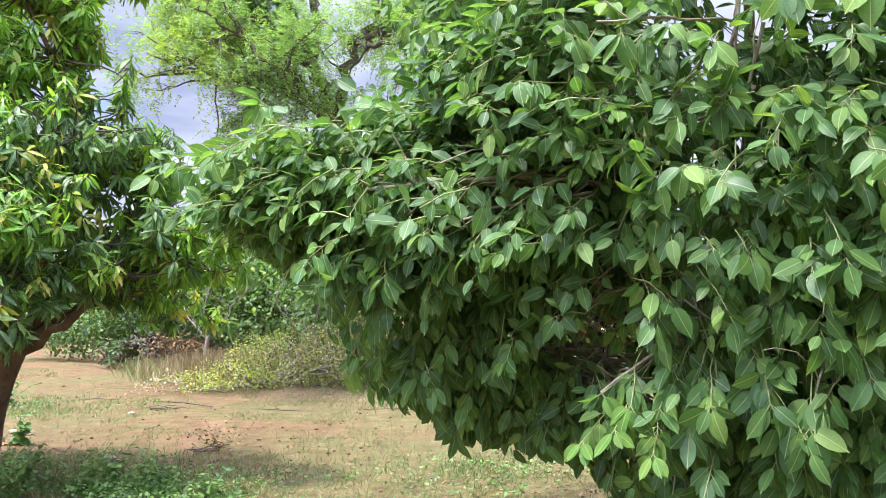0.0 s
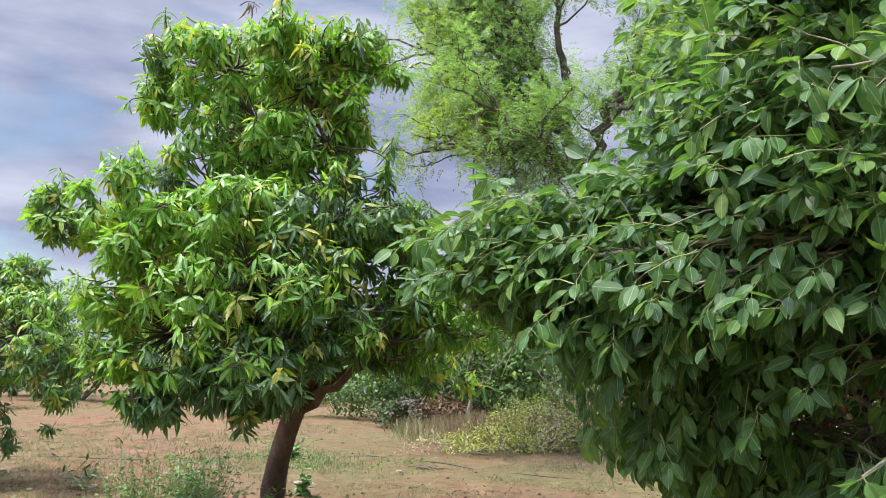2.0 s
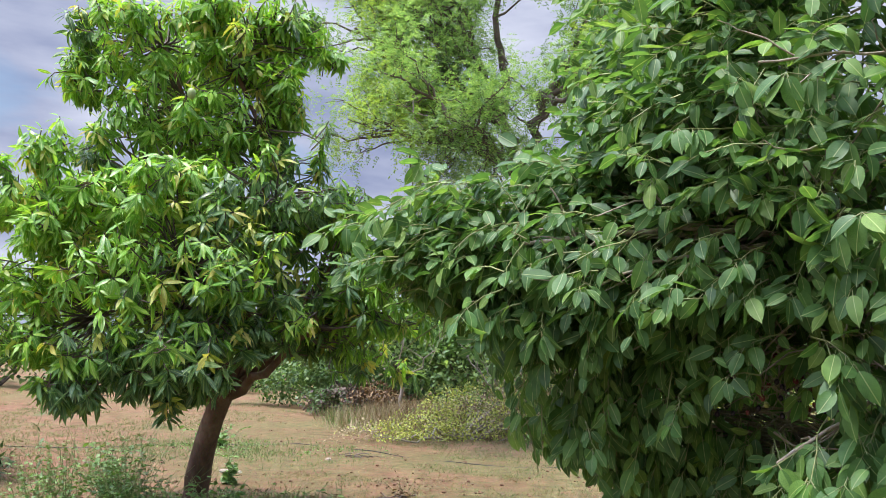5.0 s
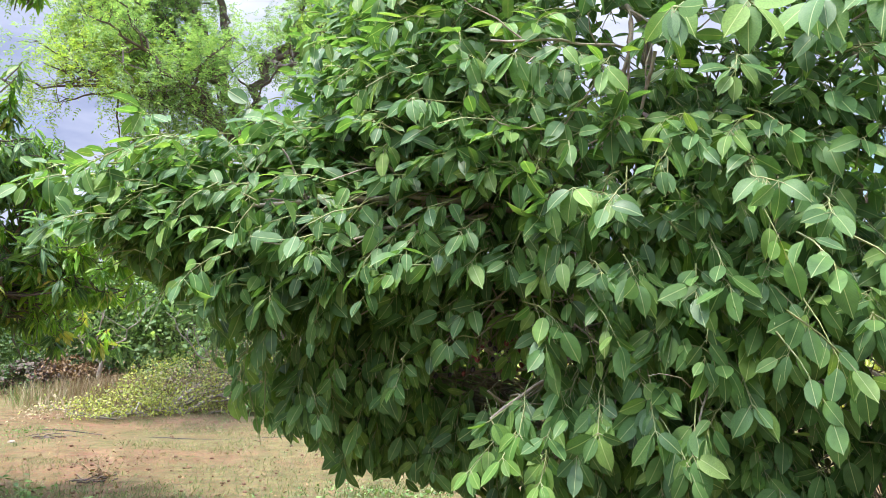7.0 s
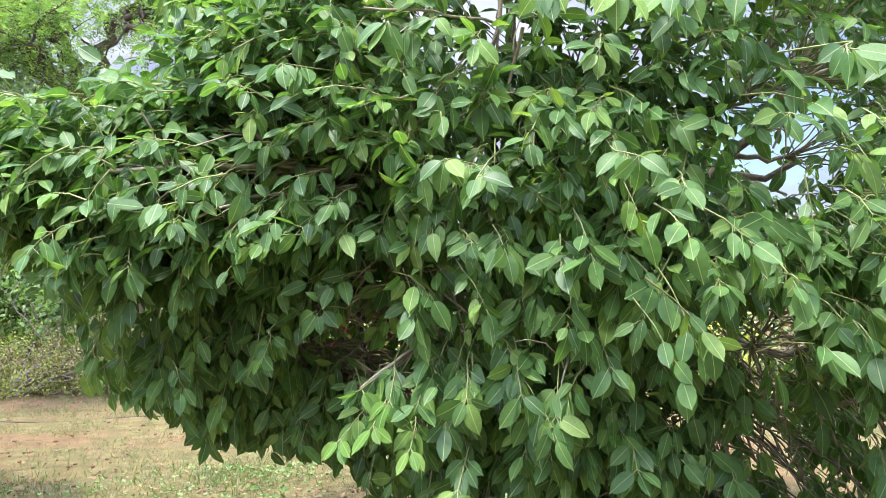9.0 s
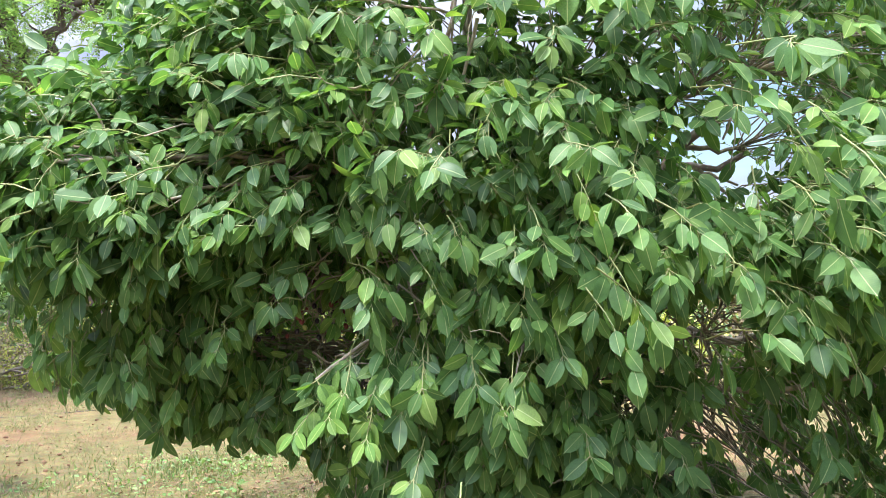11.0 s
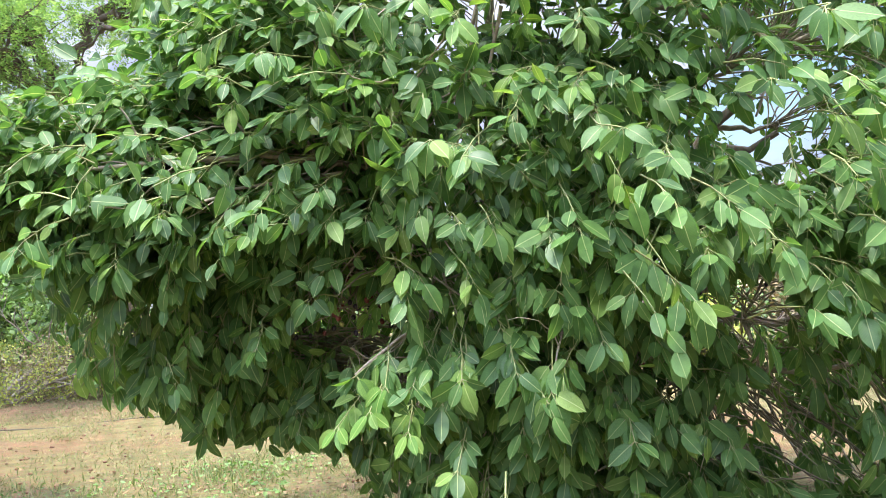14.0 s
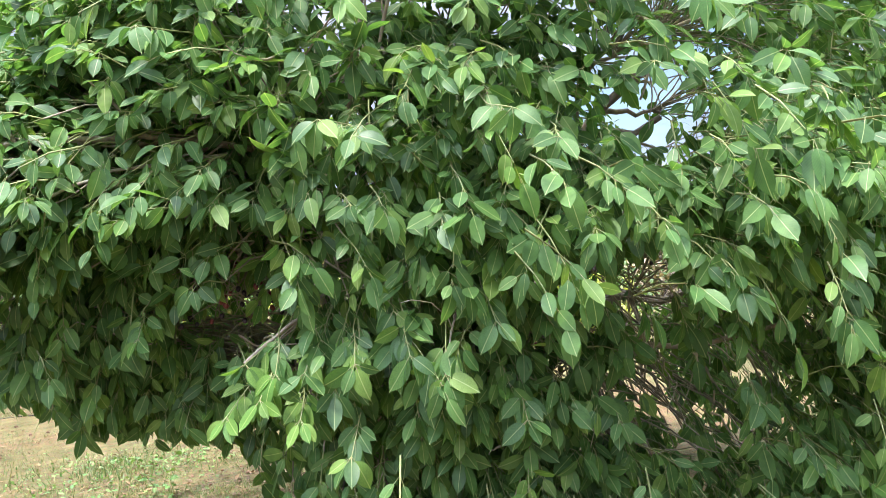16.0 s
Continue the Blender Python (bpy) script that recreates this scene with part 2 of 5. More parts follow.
def ground_material():
    """Red sandy soil, thin dry and green turf in drifts, litter with painted tuft shade, and pebbles."""
    m, nt, bsdf, out = material("red_soil")
    ln = nt.links
    co = coords(nt)
    soil = ramp(nt, ((0.30, (0.070, 0.034, 0.020)), (0.48, (0.160, 0.083, 0.049)), (0.68, (0.26, 0.150, 0.092))))
    ln.new(noise_node(nt, 2.6, 9.0, 0.72, co).outputs["Fac"], soil.inputs["Fac"])
    turf = ramp(nt, ((0.32, (0.048, 0.062, 0.020)), (0.52, (0.118, 0.120, 0.046)), (0.70, (0.20, 0.178, 0.080))))
    ln.new(noise_node(nt, 5.0, 7.0, 0.7, co).outputs["Fac"], turf.inputs["Fac"])
    where = ramp(nt, ((0.385, (0, 0, 0)), (0.535, (1, 1, 1))))
    a = noise_node(nt, 0.22, 5.0, 0.6, co)
    b = noise_node(nt, 2.4, 6.0, 0.7, co)
    cover = math_node(nt, "ADD", math_node(nt, "MULTIPLY", a.outputs["Fac"], 0.62), math_node(nt, "MULTIPLY", b.outputs["Fac"], 0.38))
    side = nt.nodes.new("ShaderNodeSeparateXYZ")
    ln.new(co, side.inputs[0])
    drift = nt.nodes.new("ShaderNodeClamp")       # the turf thins out towards the mango tree
    drift.inputs["Min"].default_value, drift.inputs["Max"].default_value = -0.045, 0.05
    ln.new(math_node(nt, "MULTIPLY", math_node(nt, "ADD", side.outputs["X"], 2.6), 0.022), drift.inputs["Value"])
    ln.new(math_node(nt, "ADD", cover, drift.outputs["Result"]), where.inputs["Fac"])
    fine = noise_node(nt, 26.0, 6.0, 0.75, co)
    # dark brown patches: litter, and shade of grass tufts put into the colour
    litter_shade = ramp(nt, ((0.56, (0, 0, 0)), (0.66, (1, 1, 1))))
    ln.new(noise_node(nt, 9.0, 6.0, 0.8, co).outputs["Fac"], litter_shade.inputs["Fac"])
    col = mix_colour(nt, math_node(nt, "MULTIPLY", where.outputs["Color"], 0.72), soil.outputs["Color"], turf.outputs["Color"])
    col = mix_colour(nt, math_node(nt, "MULTIPLY", litter_shade.outputs["Color"], 0.5), col, (0.085, 0.055, 0.032))
    col = mix_colour(nt, 0.95, col, mix_colour(nt, 1.0, col, fine.outputs["Color"], "OVERLAY"))
    ln.new(col, bsdf.inputs["Base Color"])
    bsdf.inputs["Roughness"].default_value = 0.95
    bsdf.inputs["Specular IOR Level"].default_value = 0.15
    bump(nt, math_node(nt, "ADD", fine.outputs["Fac"], math_node(nt, "MULTIPLY", b.outputs["Fac"], 1.5)), 0.8, 0.03, bsdf)
    return m


GROUND_MAT = ground_material()


# ---------------------------------------------------------------- mesh helpers
def unit(v):
    return v / np.maximum(np.linalg.norm(v, axis=-1, keepdims=True), 1e-9)


def quad_mesh(name, verts, quads, mats, slots=None, uvs=None, smooth=True):
    me = bpy.data.meshes.new(name)
    nv, nq = len(verts), len(quads)
    me.vertices.add(nv)
    me.vertices.foreach_set("co", np.asarray(verts, np.float32).ravel())
    me.loops.add(nq * 4)
    me.loops.foreach_set("vertex_index", np.asarray(quads, np.int32).ravel())
    me.polygons.add(nq)
    me.polygons.foreach_set("loop_start", np.arange(0, nq * 4, 4, dtype=np.int32))
    me.polygons.foreach_set("loop_total", np.full(nq, 4, np.int32))
    for mt in mats:
        me.materials.append(mt)
    if slots is not None:
        me.polygons.foreach_set("material_index", np.asarray(slots, np.int32))
    if smooth:
        me.polygons.foreach_set("use_smooth", np.ones(nq, bool))
    if uvs is not None:
        lay = me.uv_layers.new(name="leaf")
        lay.data.foreach_set("uv", np.asarray(uvs, np.float32)[np.asarray(quads).ravel()].ravel())
    me.update(calc_edges=True)
    return me


PLUM_SHAPE = ((0.0, 0.08), (0.08, 0.50), (0.22, 0.86), (0.43, 1.0), (0.65, 0.91), (0.82, 0.56), (0.91, 0.20), (1.0, 0.01))
PLUM_SHAPE_FAR = ((0.0, 0.09), (0.2, 0.80), (0.48, 1.0), (0.78, 0.68), (1.0, 0.02))
PLUM_SHAPE_FINE = ((0.0, 0.05), (0.05, 0.34), (0.14, 0.68), (0.28, 0.93), (0.45, 1.0), (0.62, 0.95), (0.77, 0.72), (0.87, 0.40), (0.93, 0.15), (1.0, 0.015))
MANGO_SHAPE = ((0.0, 0.08), (0.30, 0.88), (0.66, 0.88), (1.0, 0.03))
HERB_SHAPE = ((0.0, 0.06), (0.3, 0.9), (0.65, 0.75), (1.0, 0.03))
DIAMOND = None


def leaf_arrays(P, D, N, L, W, shape, curl, fold):
    """Leaves as strips two quads wide: base P, way D, upper face N, length L, half width W, tip droop and fold in shares of L."""
    P, D, N = (np.asarray(v, float) for v in (P, D, N))
    if shape is None:                      # far leaves: one bent kite each
        D = unit(D)
        N = unit(N - (N * D).sum(1, keepdims=True) * D)
        S = np.cross(D, N)
        n = len(P)
        L, W = (np.broadcast_to(np.asarray(v, float), (n,))[:, None] for v in (L, W))
        V = np.stack([P, P + D * L * 0.42 + S * W, P + D * L, P + D * L * 0.42 - S * W], 1).reshape(-1, 3)
        uv = np.array([(0.5, 0.0), (1.0, 0.45), (0.5, 1.0), (0.0, 0.45)])
        return V, np.arange(4 * n).reshape(-1, 4), np.tile(uv, (n, 1)), 1
    n, k = len(P), len(shape)
    D = unit(D)
    N = unit(N - (N * D).sum(1, keepdims=True) * D)
    S = np.cross(D, N)
    L, W, curl, fold = (np.broadcast_to(np.asarray(v, float), (n,)) for v in (L, W, curl, fold))
    u = np.array([s[0] for s in shape])
    w = np.array([s[1] for s in shape])
    along = u[None] * L[:, None]
    mid = P[:, None] + D[:, None] * along[..., None] - N[:, None] * (curl * L)[:, None, None] * (u ** 2)[None, :, None]
    side = S[:, None] * (w[None] * W[:, None])[..., None]
    lift = N[:, None] * (w[None] * (fold * W)[:, None])[..., None]
    V = np.stack([mid - side + lift, mid, mid + side + lift], 2).reshape(-1, 3)
    one = []
    for i in range(k - 1):
        a = 3 * i
        one += [(a, a + 1, a + 4, a + 3), (a + 1, a + 2, a + 5, a + 4)]
    one = np.array(one)
    Q = (one[None] + (np.arange(n) * 3 * k)[:, None, None]).reshape(-1, 4)
    uv1 = np.stack([np.stack([0.5 - 0.5 * w, u], 1), np.stack([0 * w + 0.5, u], 1), np.stack([0.5 + 0.5 * w, u], 1)], 1).reshape(-1, 2)
    return V, Q, np.tile(uv1, (n, 1)), len(one)


def leaf_mesh(name, P, D, N, L, W, shape, curl, fold, mats, slot=None):
    V, Q, UV, per = leaf_arrays(P, D, N, L, W, shape, curl, fold)
    return quad_mesh(name, V, Q, mats, None if slot is None else np.repeat(slot, per), UV)


def tubes_mesh(name, paths, mats, sides=6):
    """Tapered round branches: each path is a list of (point, radius)."""
    vs, qs, base = [], [], 0
    ang = np.linspace(0, 2 * np.pi, sides, endpoint=False)
    for pts, rad in paths:
        pts, rad = np.asarray(pts, float), np.asarray(rad, float)
        tan = unit(np.gradient(pts, axis=0))
        ref = np.array([0.31, 0.17, 0.93]) if abs(tan[0, 2]) < 0.9 else np.array([1.0, 0.1, 0.0])
        a = unit(np.cross(tan, ref))
        b = np.cross(tan, a)
        ring = pts[:, None] + rad[:, None, None] * (np.cos(ang)[None, :, None] * a[:, None] + np.sin(ang)[None, :, None] * b[:, None])
        k = len(pts)
        vs.append(ring.reshape(-1, 3))
        i, j = np.meshgrid(np.arange(k - 1), np.arange(sides), indexing="ij")
        q = np.stack([i * sides + j, i * sides + (j + 1) % sides, (i + 1) * sides + (j + 1) % sides, (i + 1) * sides + j], -1).reshape(-1, 4)
        qs.append(q + base)
        base += k * sides
    return quad_mesh(name, np.concatenate(vs), np.concatenate(qs), mats)


def smooth_line(pts, per=6):
    """A line bent gently through the points."""
    p = np.asarray(pts, float)
    p = np.concatenate([2 * p[:1] - p[1:2], p, 2 * p[-1:] - p[-2:-1]])
    u = np.linspace(0, 1, per, endpoint=False)[:, None]
    rows = [0.5 * (2 * b + (c - a) * u + (2 * a - 5 * b + 4 * c - d) * u ** 2 + (3 * b - a - 3 * c + d) * u ** 3) for a, b, c, d in zip(p[:-3], p[1:-2], p[2:-1], p[3:])]
    return np.concatenate(rows + [p[-2:-1]])


def branch(rng, p0, p1, r0, r1, bow=0.1, wig=0.03, n=9, up=0.0):
    """A bent branch from p0 to p1."""
    p0, p1 = np.asarray(p0, float), np.asarray(p1, float)
    u = np.linspace(0, 1, n)[:, None]
    d = np.linalg.norm(p1 - p0)
    off = unit(rng.normal(size=3)) * bow * d + np.array([0, 0, up * d])
    pts = p0 + (p1 - p0) * u + off * (4 * u * (1 - u))
    w = rng.normal(size=(n, 3)) * wig * d
    w[0] = w[-1] = 0
    return pts + w, r0 + (r1 - r0) * u[:, 0] ** 0.8


def part(name, me, parent, label="", kind=""):
    ob = new(name, me)
    ob.parent = parent
    ob.matrix_parent_inverse = parent.matrix_basis.inverted()
    return tagged(ob, label, kind=kind)


def thing(name, at, label, category, group="", kind=""):
    ob = new(name)
    ob.empty_display_size = 0.2
    ob.matrix_basis = Matrix.Translation(at)
    return tagged(ob, label, category, group, kind)


UP = np.array([0.0, 0.0, 1.0])


def lumps(pts, freq, seed):
    """Smooth noise at points, about -1 to 1."""
    g = np.random.default_rng(seed)
    out = np.zeros(len(pts))
    for i in range(10):
        k = unit(g.normal(size=3)) * freq * (0.6 + 1.2 * g.random())
        out += np.sin(pts @ k + g.random() * 6.28)
    return out / 3.2


# ---------------------------------------------------------------- ground
def ground_height(x, y):
    return 0.035 * np.sin(x * 0.7 + 0.4) * np.sin(y * 0.55) + 0.02 * np.sin(x * 1.9 + y * 1.3) + 0.012 * np.sin(3.1 * x - 2.3 * y)


def build_ground():
    rad = np.concatenate([[0.0], np.geomspace(0.6, 60, 110), np.geomspace(70, 3000, 18)])
    ang = np.linspace(0, 2 * np.pi, 181)[:-1]
    r, a = np.meshgrid(rad, ang, indexing="ij")
    x, y = r * np.cos(a), r * np.sin(a)
    z = np.where(r < 60, ground_height(x, y), 0.0)
    V = np.stack([x, y, z], -1).reshape(-1, 3)
    n = len(ang)
    i, j = np.meshgrid(np.arange(len(rad) - 1), np.arange(n), indexing="ij")
    Q = np.stack([i * n + j, (i + 1) * n + j, (i + 1) * n + (j + 1) % n, i * n + (j + 1) % n], -1).reshape(-1, 4)
    ob = new("ground", quad_mesh("ground", V, Q, [GROUND_MAT]))
    tagged(ob, "red sandy orchard soil with thin dry and green turf", "ground", kind="structure")


build_ground()


# ---------------------------------------------------------------- java plum tree
PLUM_AT = np.array([2.15, 4.75, 0.0])
PLUM_MID = np.array([2.2, 4.55, 2.35])


SHOWN = (
    (((1.3, 3.9, 1.75), (0.63, 2.92, 1.96), (0.23, 2.83, 1.99), (-0.11, 2.79, 1.95), (-0.45, 2.85, 1.93)), 0.013),
    (((1.3, 3.9, 1.80), (0.66, 2.95, 1.985), (0.30, 2.86, 1.975), (0.02, 2.86, 1.965), (-0.25, 2.9, 2.0)), 0.010),
    (((0.95, 3.5, 1.85), (0.55, 2.86, 1.94), (0.15, 2.74, 1.86), (-0.05, 2.68, 1.76)), 0.008),
    (((1.2, 3.3, 2.9), (0.92, 2.46, 2.55), (0.92, 2.47, 2.42), (0.90, 2.6, 2.15), (0.91, 2.74, 1.99)), 0.010),
    (((1.2, 3.0, 2.55), (0.92, 2.46, 2.42), (0.65, 2.3, 2.38), (0.42, 2.2, 2.33)), 0.006),
    (((1.0, 2.46, 2.42), (0.97, 2.55, 2.2), (0.93, 2.62, 2.05)), 0.007),
    (((1.5, 2.75, 2.6), (1.88, 2.46, 2.42), (2.03, 2.38, 2.31), (2.2, 2.3, 2.36)), 0.012),
    (((2.03, 2.38, 2.31), (1.97, 2.4, 2.2), (1.92, 2.41, 2.06)), 0.008),
    (((1.5, 3.2, 1.25), (1.72, 2.72, 1.19), (2.14, 2.53, 1.14), (2.5, 2.4, 1.2)), 0.016),
    (((1.75, 2.7, 1.2), (1.8, 2.5, 0.95), (1.95, 2.35, 0.62)), 0.008),
    (((1.3, 3.1, 1.8), (0.89, 2.69, 1.51), (0.68, 2.6, 1.37), (0.48, 2.52, 1.25)), 0.009),
    (((1.5, 2.9, 1.7), (1.18, 2.46, 1.45), (1.02, 2.2, 1.32), (0.95, 2.11, 1.2)), 0.0045),
    (((1.2, 3.6, 1.6), (0.75, 3.25, 1.68), (0.55, 3.15, 1.6)), 0.014),
)


def plum_sprays(rng, P, T, nodes, size, length, flat):
    """Leaves of many arching shoots at once: opposite pairs along each shoot and a fan at its tip. flat 1: spread out to the light; 0: hanging."""
    n = len(P)
    out = unit(unit(P - PLUM_MID) + np.where(P[:, 1:2] < 4.2, 1.0, 0.0) * (0.0, -0.5, 0.0))
    k = nodes * 2 + 1
    Sd = unit(np.cross(T, UP + 0.01))
    Up = np.cross(Sd, T)
    f = flat[:, None]
    rows = []
    for i in range(k):
        node, sgn = i // 2, 1 if i % 2 else -1
        last = i == k - 1
        s = 1.0 if last else 0.28 + 0.70 * (node / max(nodes - 1, 1)) ** 0.65
        spin = (0.0 if node % 2 == 0 else 0.9) + rng.normal(size=(n, 1)) * 0.3
        lat = np.cos(spin) * Sd * sgn + np.sin(spin) * Up * sgn
        base = P + T * (length * s)[:, None] - UP * (length * 0.34 * s ** 2)[:, None]
        tan = unit(T - UP * 0.68 * s)
        drop = (0.25 + 0.85 * rng.random((n, 1))) * (1 - 0.72 * f)
        D = tan * (0.5 if not last else 1.2) + lat * (0.72 if not last else 0.1) - UP * drop + rng.normal(size=(n, 3)) * 0.24
        D = unit(D)
        base = base + D * (0.014 + 0.014 * rng.random((n, 1)))
        N = UP * (0.45 + 0.6 * f) + out * (0.75 - 0.38 * f) + rng.normal(size=(n, 3)) * (0.36 + 0.22 * f)
        L = size * (0.68 + 0.5 * rng.random(n)) * (0.82 + 0.3 * s)
        rows.append((base, D, N, L))
    B, D, N, L = (np.stack([r[j] for r in rows], 1) for j in range(4))
    return B, D, N, L


BOUGHS = (   # from, to, spread, shoots, way they point
    ((0.75, 3.2, 2.0), (-0.68, 3.05, 1.93), (0.16, 0.24, 0.18), 950, (-0.75, -0.35, -0.02)),
    ((0.7, 3.1, 1.78), (-0.35, 3.05, 1.76), (0.16, 0.28, 0.10), 200, (-0.5, -0.4, -0.25)),
    ((-0.25, 3.40, 1.52), (0.60, 3.15, 1.20), (0.12, 0.20, 0.13), 300, (-0.2, -0.3, -0.7)),
    ((0.8, 3.9, 2.7), (0.1, 3.75, 2.9), (0.2, 0.3, 0.24), 420, (-0.6, -0.35, 0.15)),
    ((0.9, 4.0, 3.2), (0.3, 3.9, 3.5), (0.25, 0.3, 0.3), 320, (-0.5, -0.35, 0.3)),
    ((0.65, 3.3, 2.35), (-0.1, 3.2, 2.22), (0.2, 0.25, 0.14), 420, (-0.6, -0.4, 0.15)),
    ((1.4, 2.05, 1.55), (1.95, 1.8, 1.8), (0.2, 0.2, 0.2), 200, (0.1, -0.7, -0.15)),
    ((2.3, 2.3, 1.3), (2.75, 2.2, 0.85), (0.28, 0.35, 0.25), 300, (0.3, -0.6, -0.3)),
    ((2.3, 2.2, 1.5), (2.9, 2.2, 1.75), (0.3, 0.35, 0.25), 280, (0.4, -0.6, 0.0)),
    ((0.75, 2.75, 1.0), (1.6, 2.3, 0.75), (0.2, 0.25, 0.18), 380, (-0.1, -0.7, -0.4)),
    ((1.6, 2.2, 0.9), (2.4, 2.1, 0.7), (0.2, 0.25, 0.16), 200, (0.1, -0.7, -0.4)),
    ((1.05, 2.95, 2.25), (1.72, 2.70, 2.30), (0.18, 0.18, 0.20), 230, (-0.1, -0.7, -0.1)),
    ((0.75, 2.60, 1.75), (1.60, 2.15, 1.70), (0.18, 0.16, 0.22), 300, (0.0, -0.6, -0.3)),
    ((0.85, 2.55, 1.25), (1.50, 2.25, 1.25), (0.16, 0.14, 0.12), 190, (-0.1, -0.7, -0.3)),
)
POCKETS = (   # from, to, radius, share of shoots left
    ((1.55, 1.85, 1.95), (4.4, 5.4, 3.0), 0.27, 0.16), ((1.5, 2.0, 1.47), (4.2, 5.4, 1.47), 0.20, 0.12), ((0.8, 2.1, 2.3), (2.2, 5.8, 3.9), 0.14, 0.10),
    ((0.36, 2.0, 1.47), (0.78, 3.5, 1.50), 0.24, 0.15), ((1.3, 1.9, 1.12), (2.6, 3.6, 0.87), 0.20, 0.55),
    ((0.62, 2.66, 1.97), (0.15, 2.58, 1.96), 0.15, 0.15), ((0.92, 2.2, 2.6), (0.85, 2.4, 2.0), 0.16, 0.2), ((1.8, 2.15, 2.45), (1.9, 2.2, 2.0), 0.15, 0.2),
)
CLEAR = (   # open lines through the crown: from, to, radius
    ((0.62, 2.86, 1.95), (0.05, 2.76, 1.945), 0.045), ((0.586, 2.71, 1.93), (0.05, 2.61, 1.92), 0.05), ((0.535, 2.48, 1.89), (0.05, 2.39, 1.88), 0.05), ((0.485, 2.25, 1.85), (0.05, 2.17, 1.845), 0.05),
    ((1.32, 1.70, 1.42), (4.4, 5.4, 1.31), 0.13), ((1.35, 1.79, 1.60), (4.2, 5.54, 1.85), 0.05), ((1.18, 1.91, 1.54), (3.64, 5.9, 1.70), 0.035),
    ((1.38, 1.78, 1.16), (4.23, 5.46, 0.48), 0.09), ((1.2, 1.9, 1.2), (3.7, 5.9, 0.62), 0.06), ((1.6, 1.55, 1.2), (4.7, 4.9, 0.6), 0.07),
)
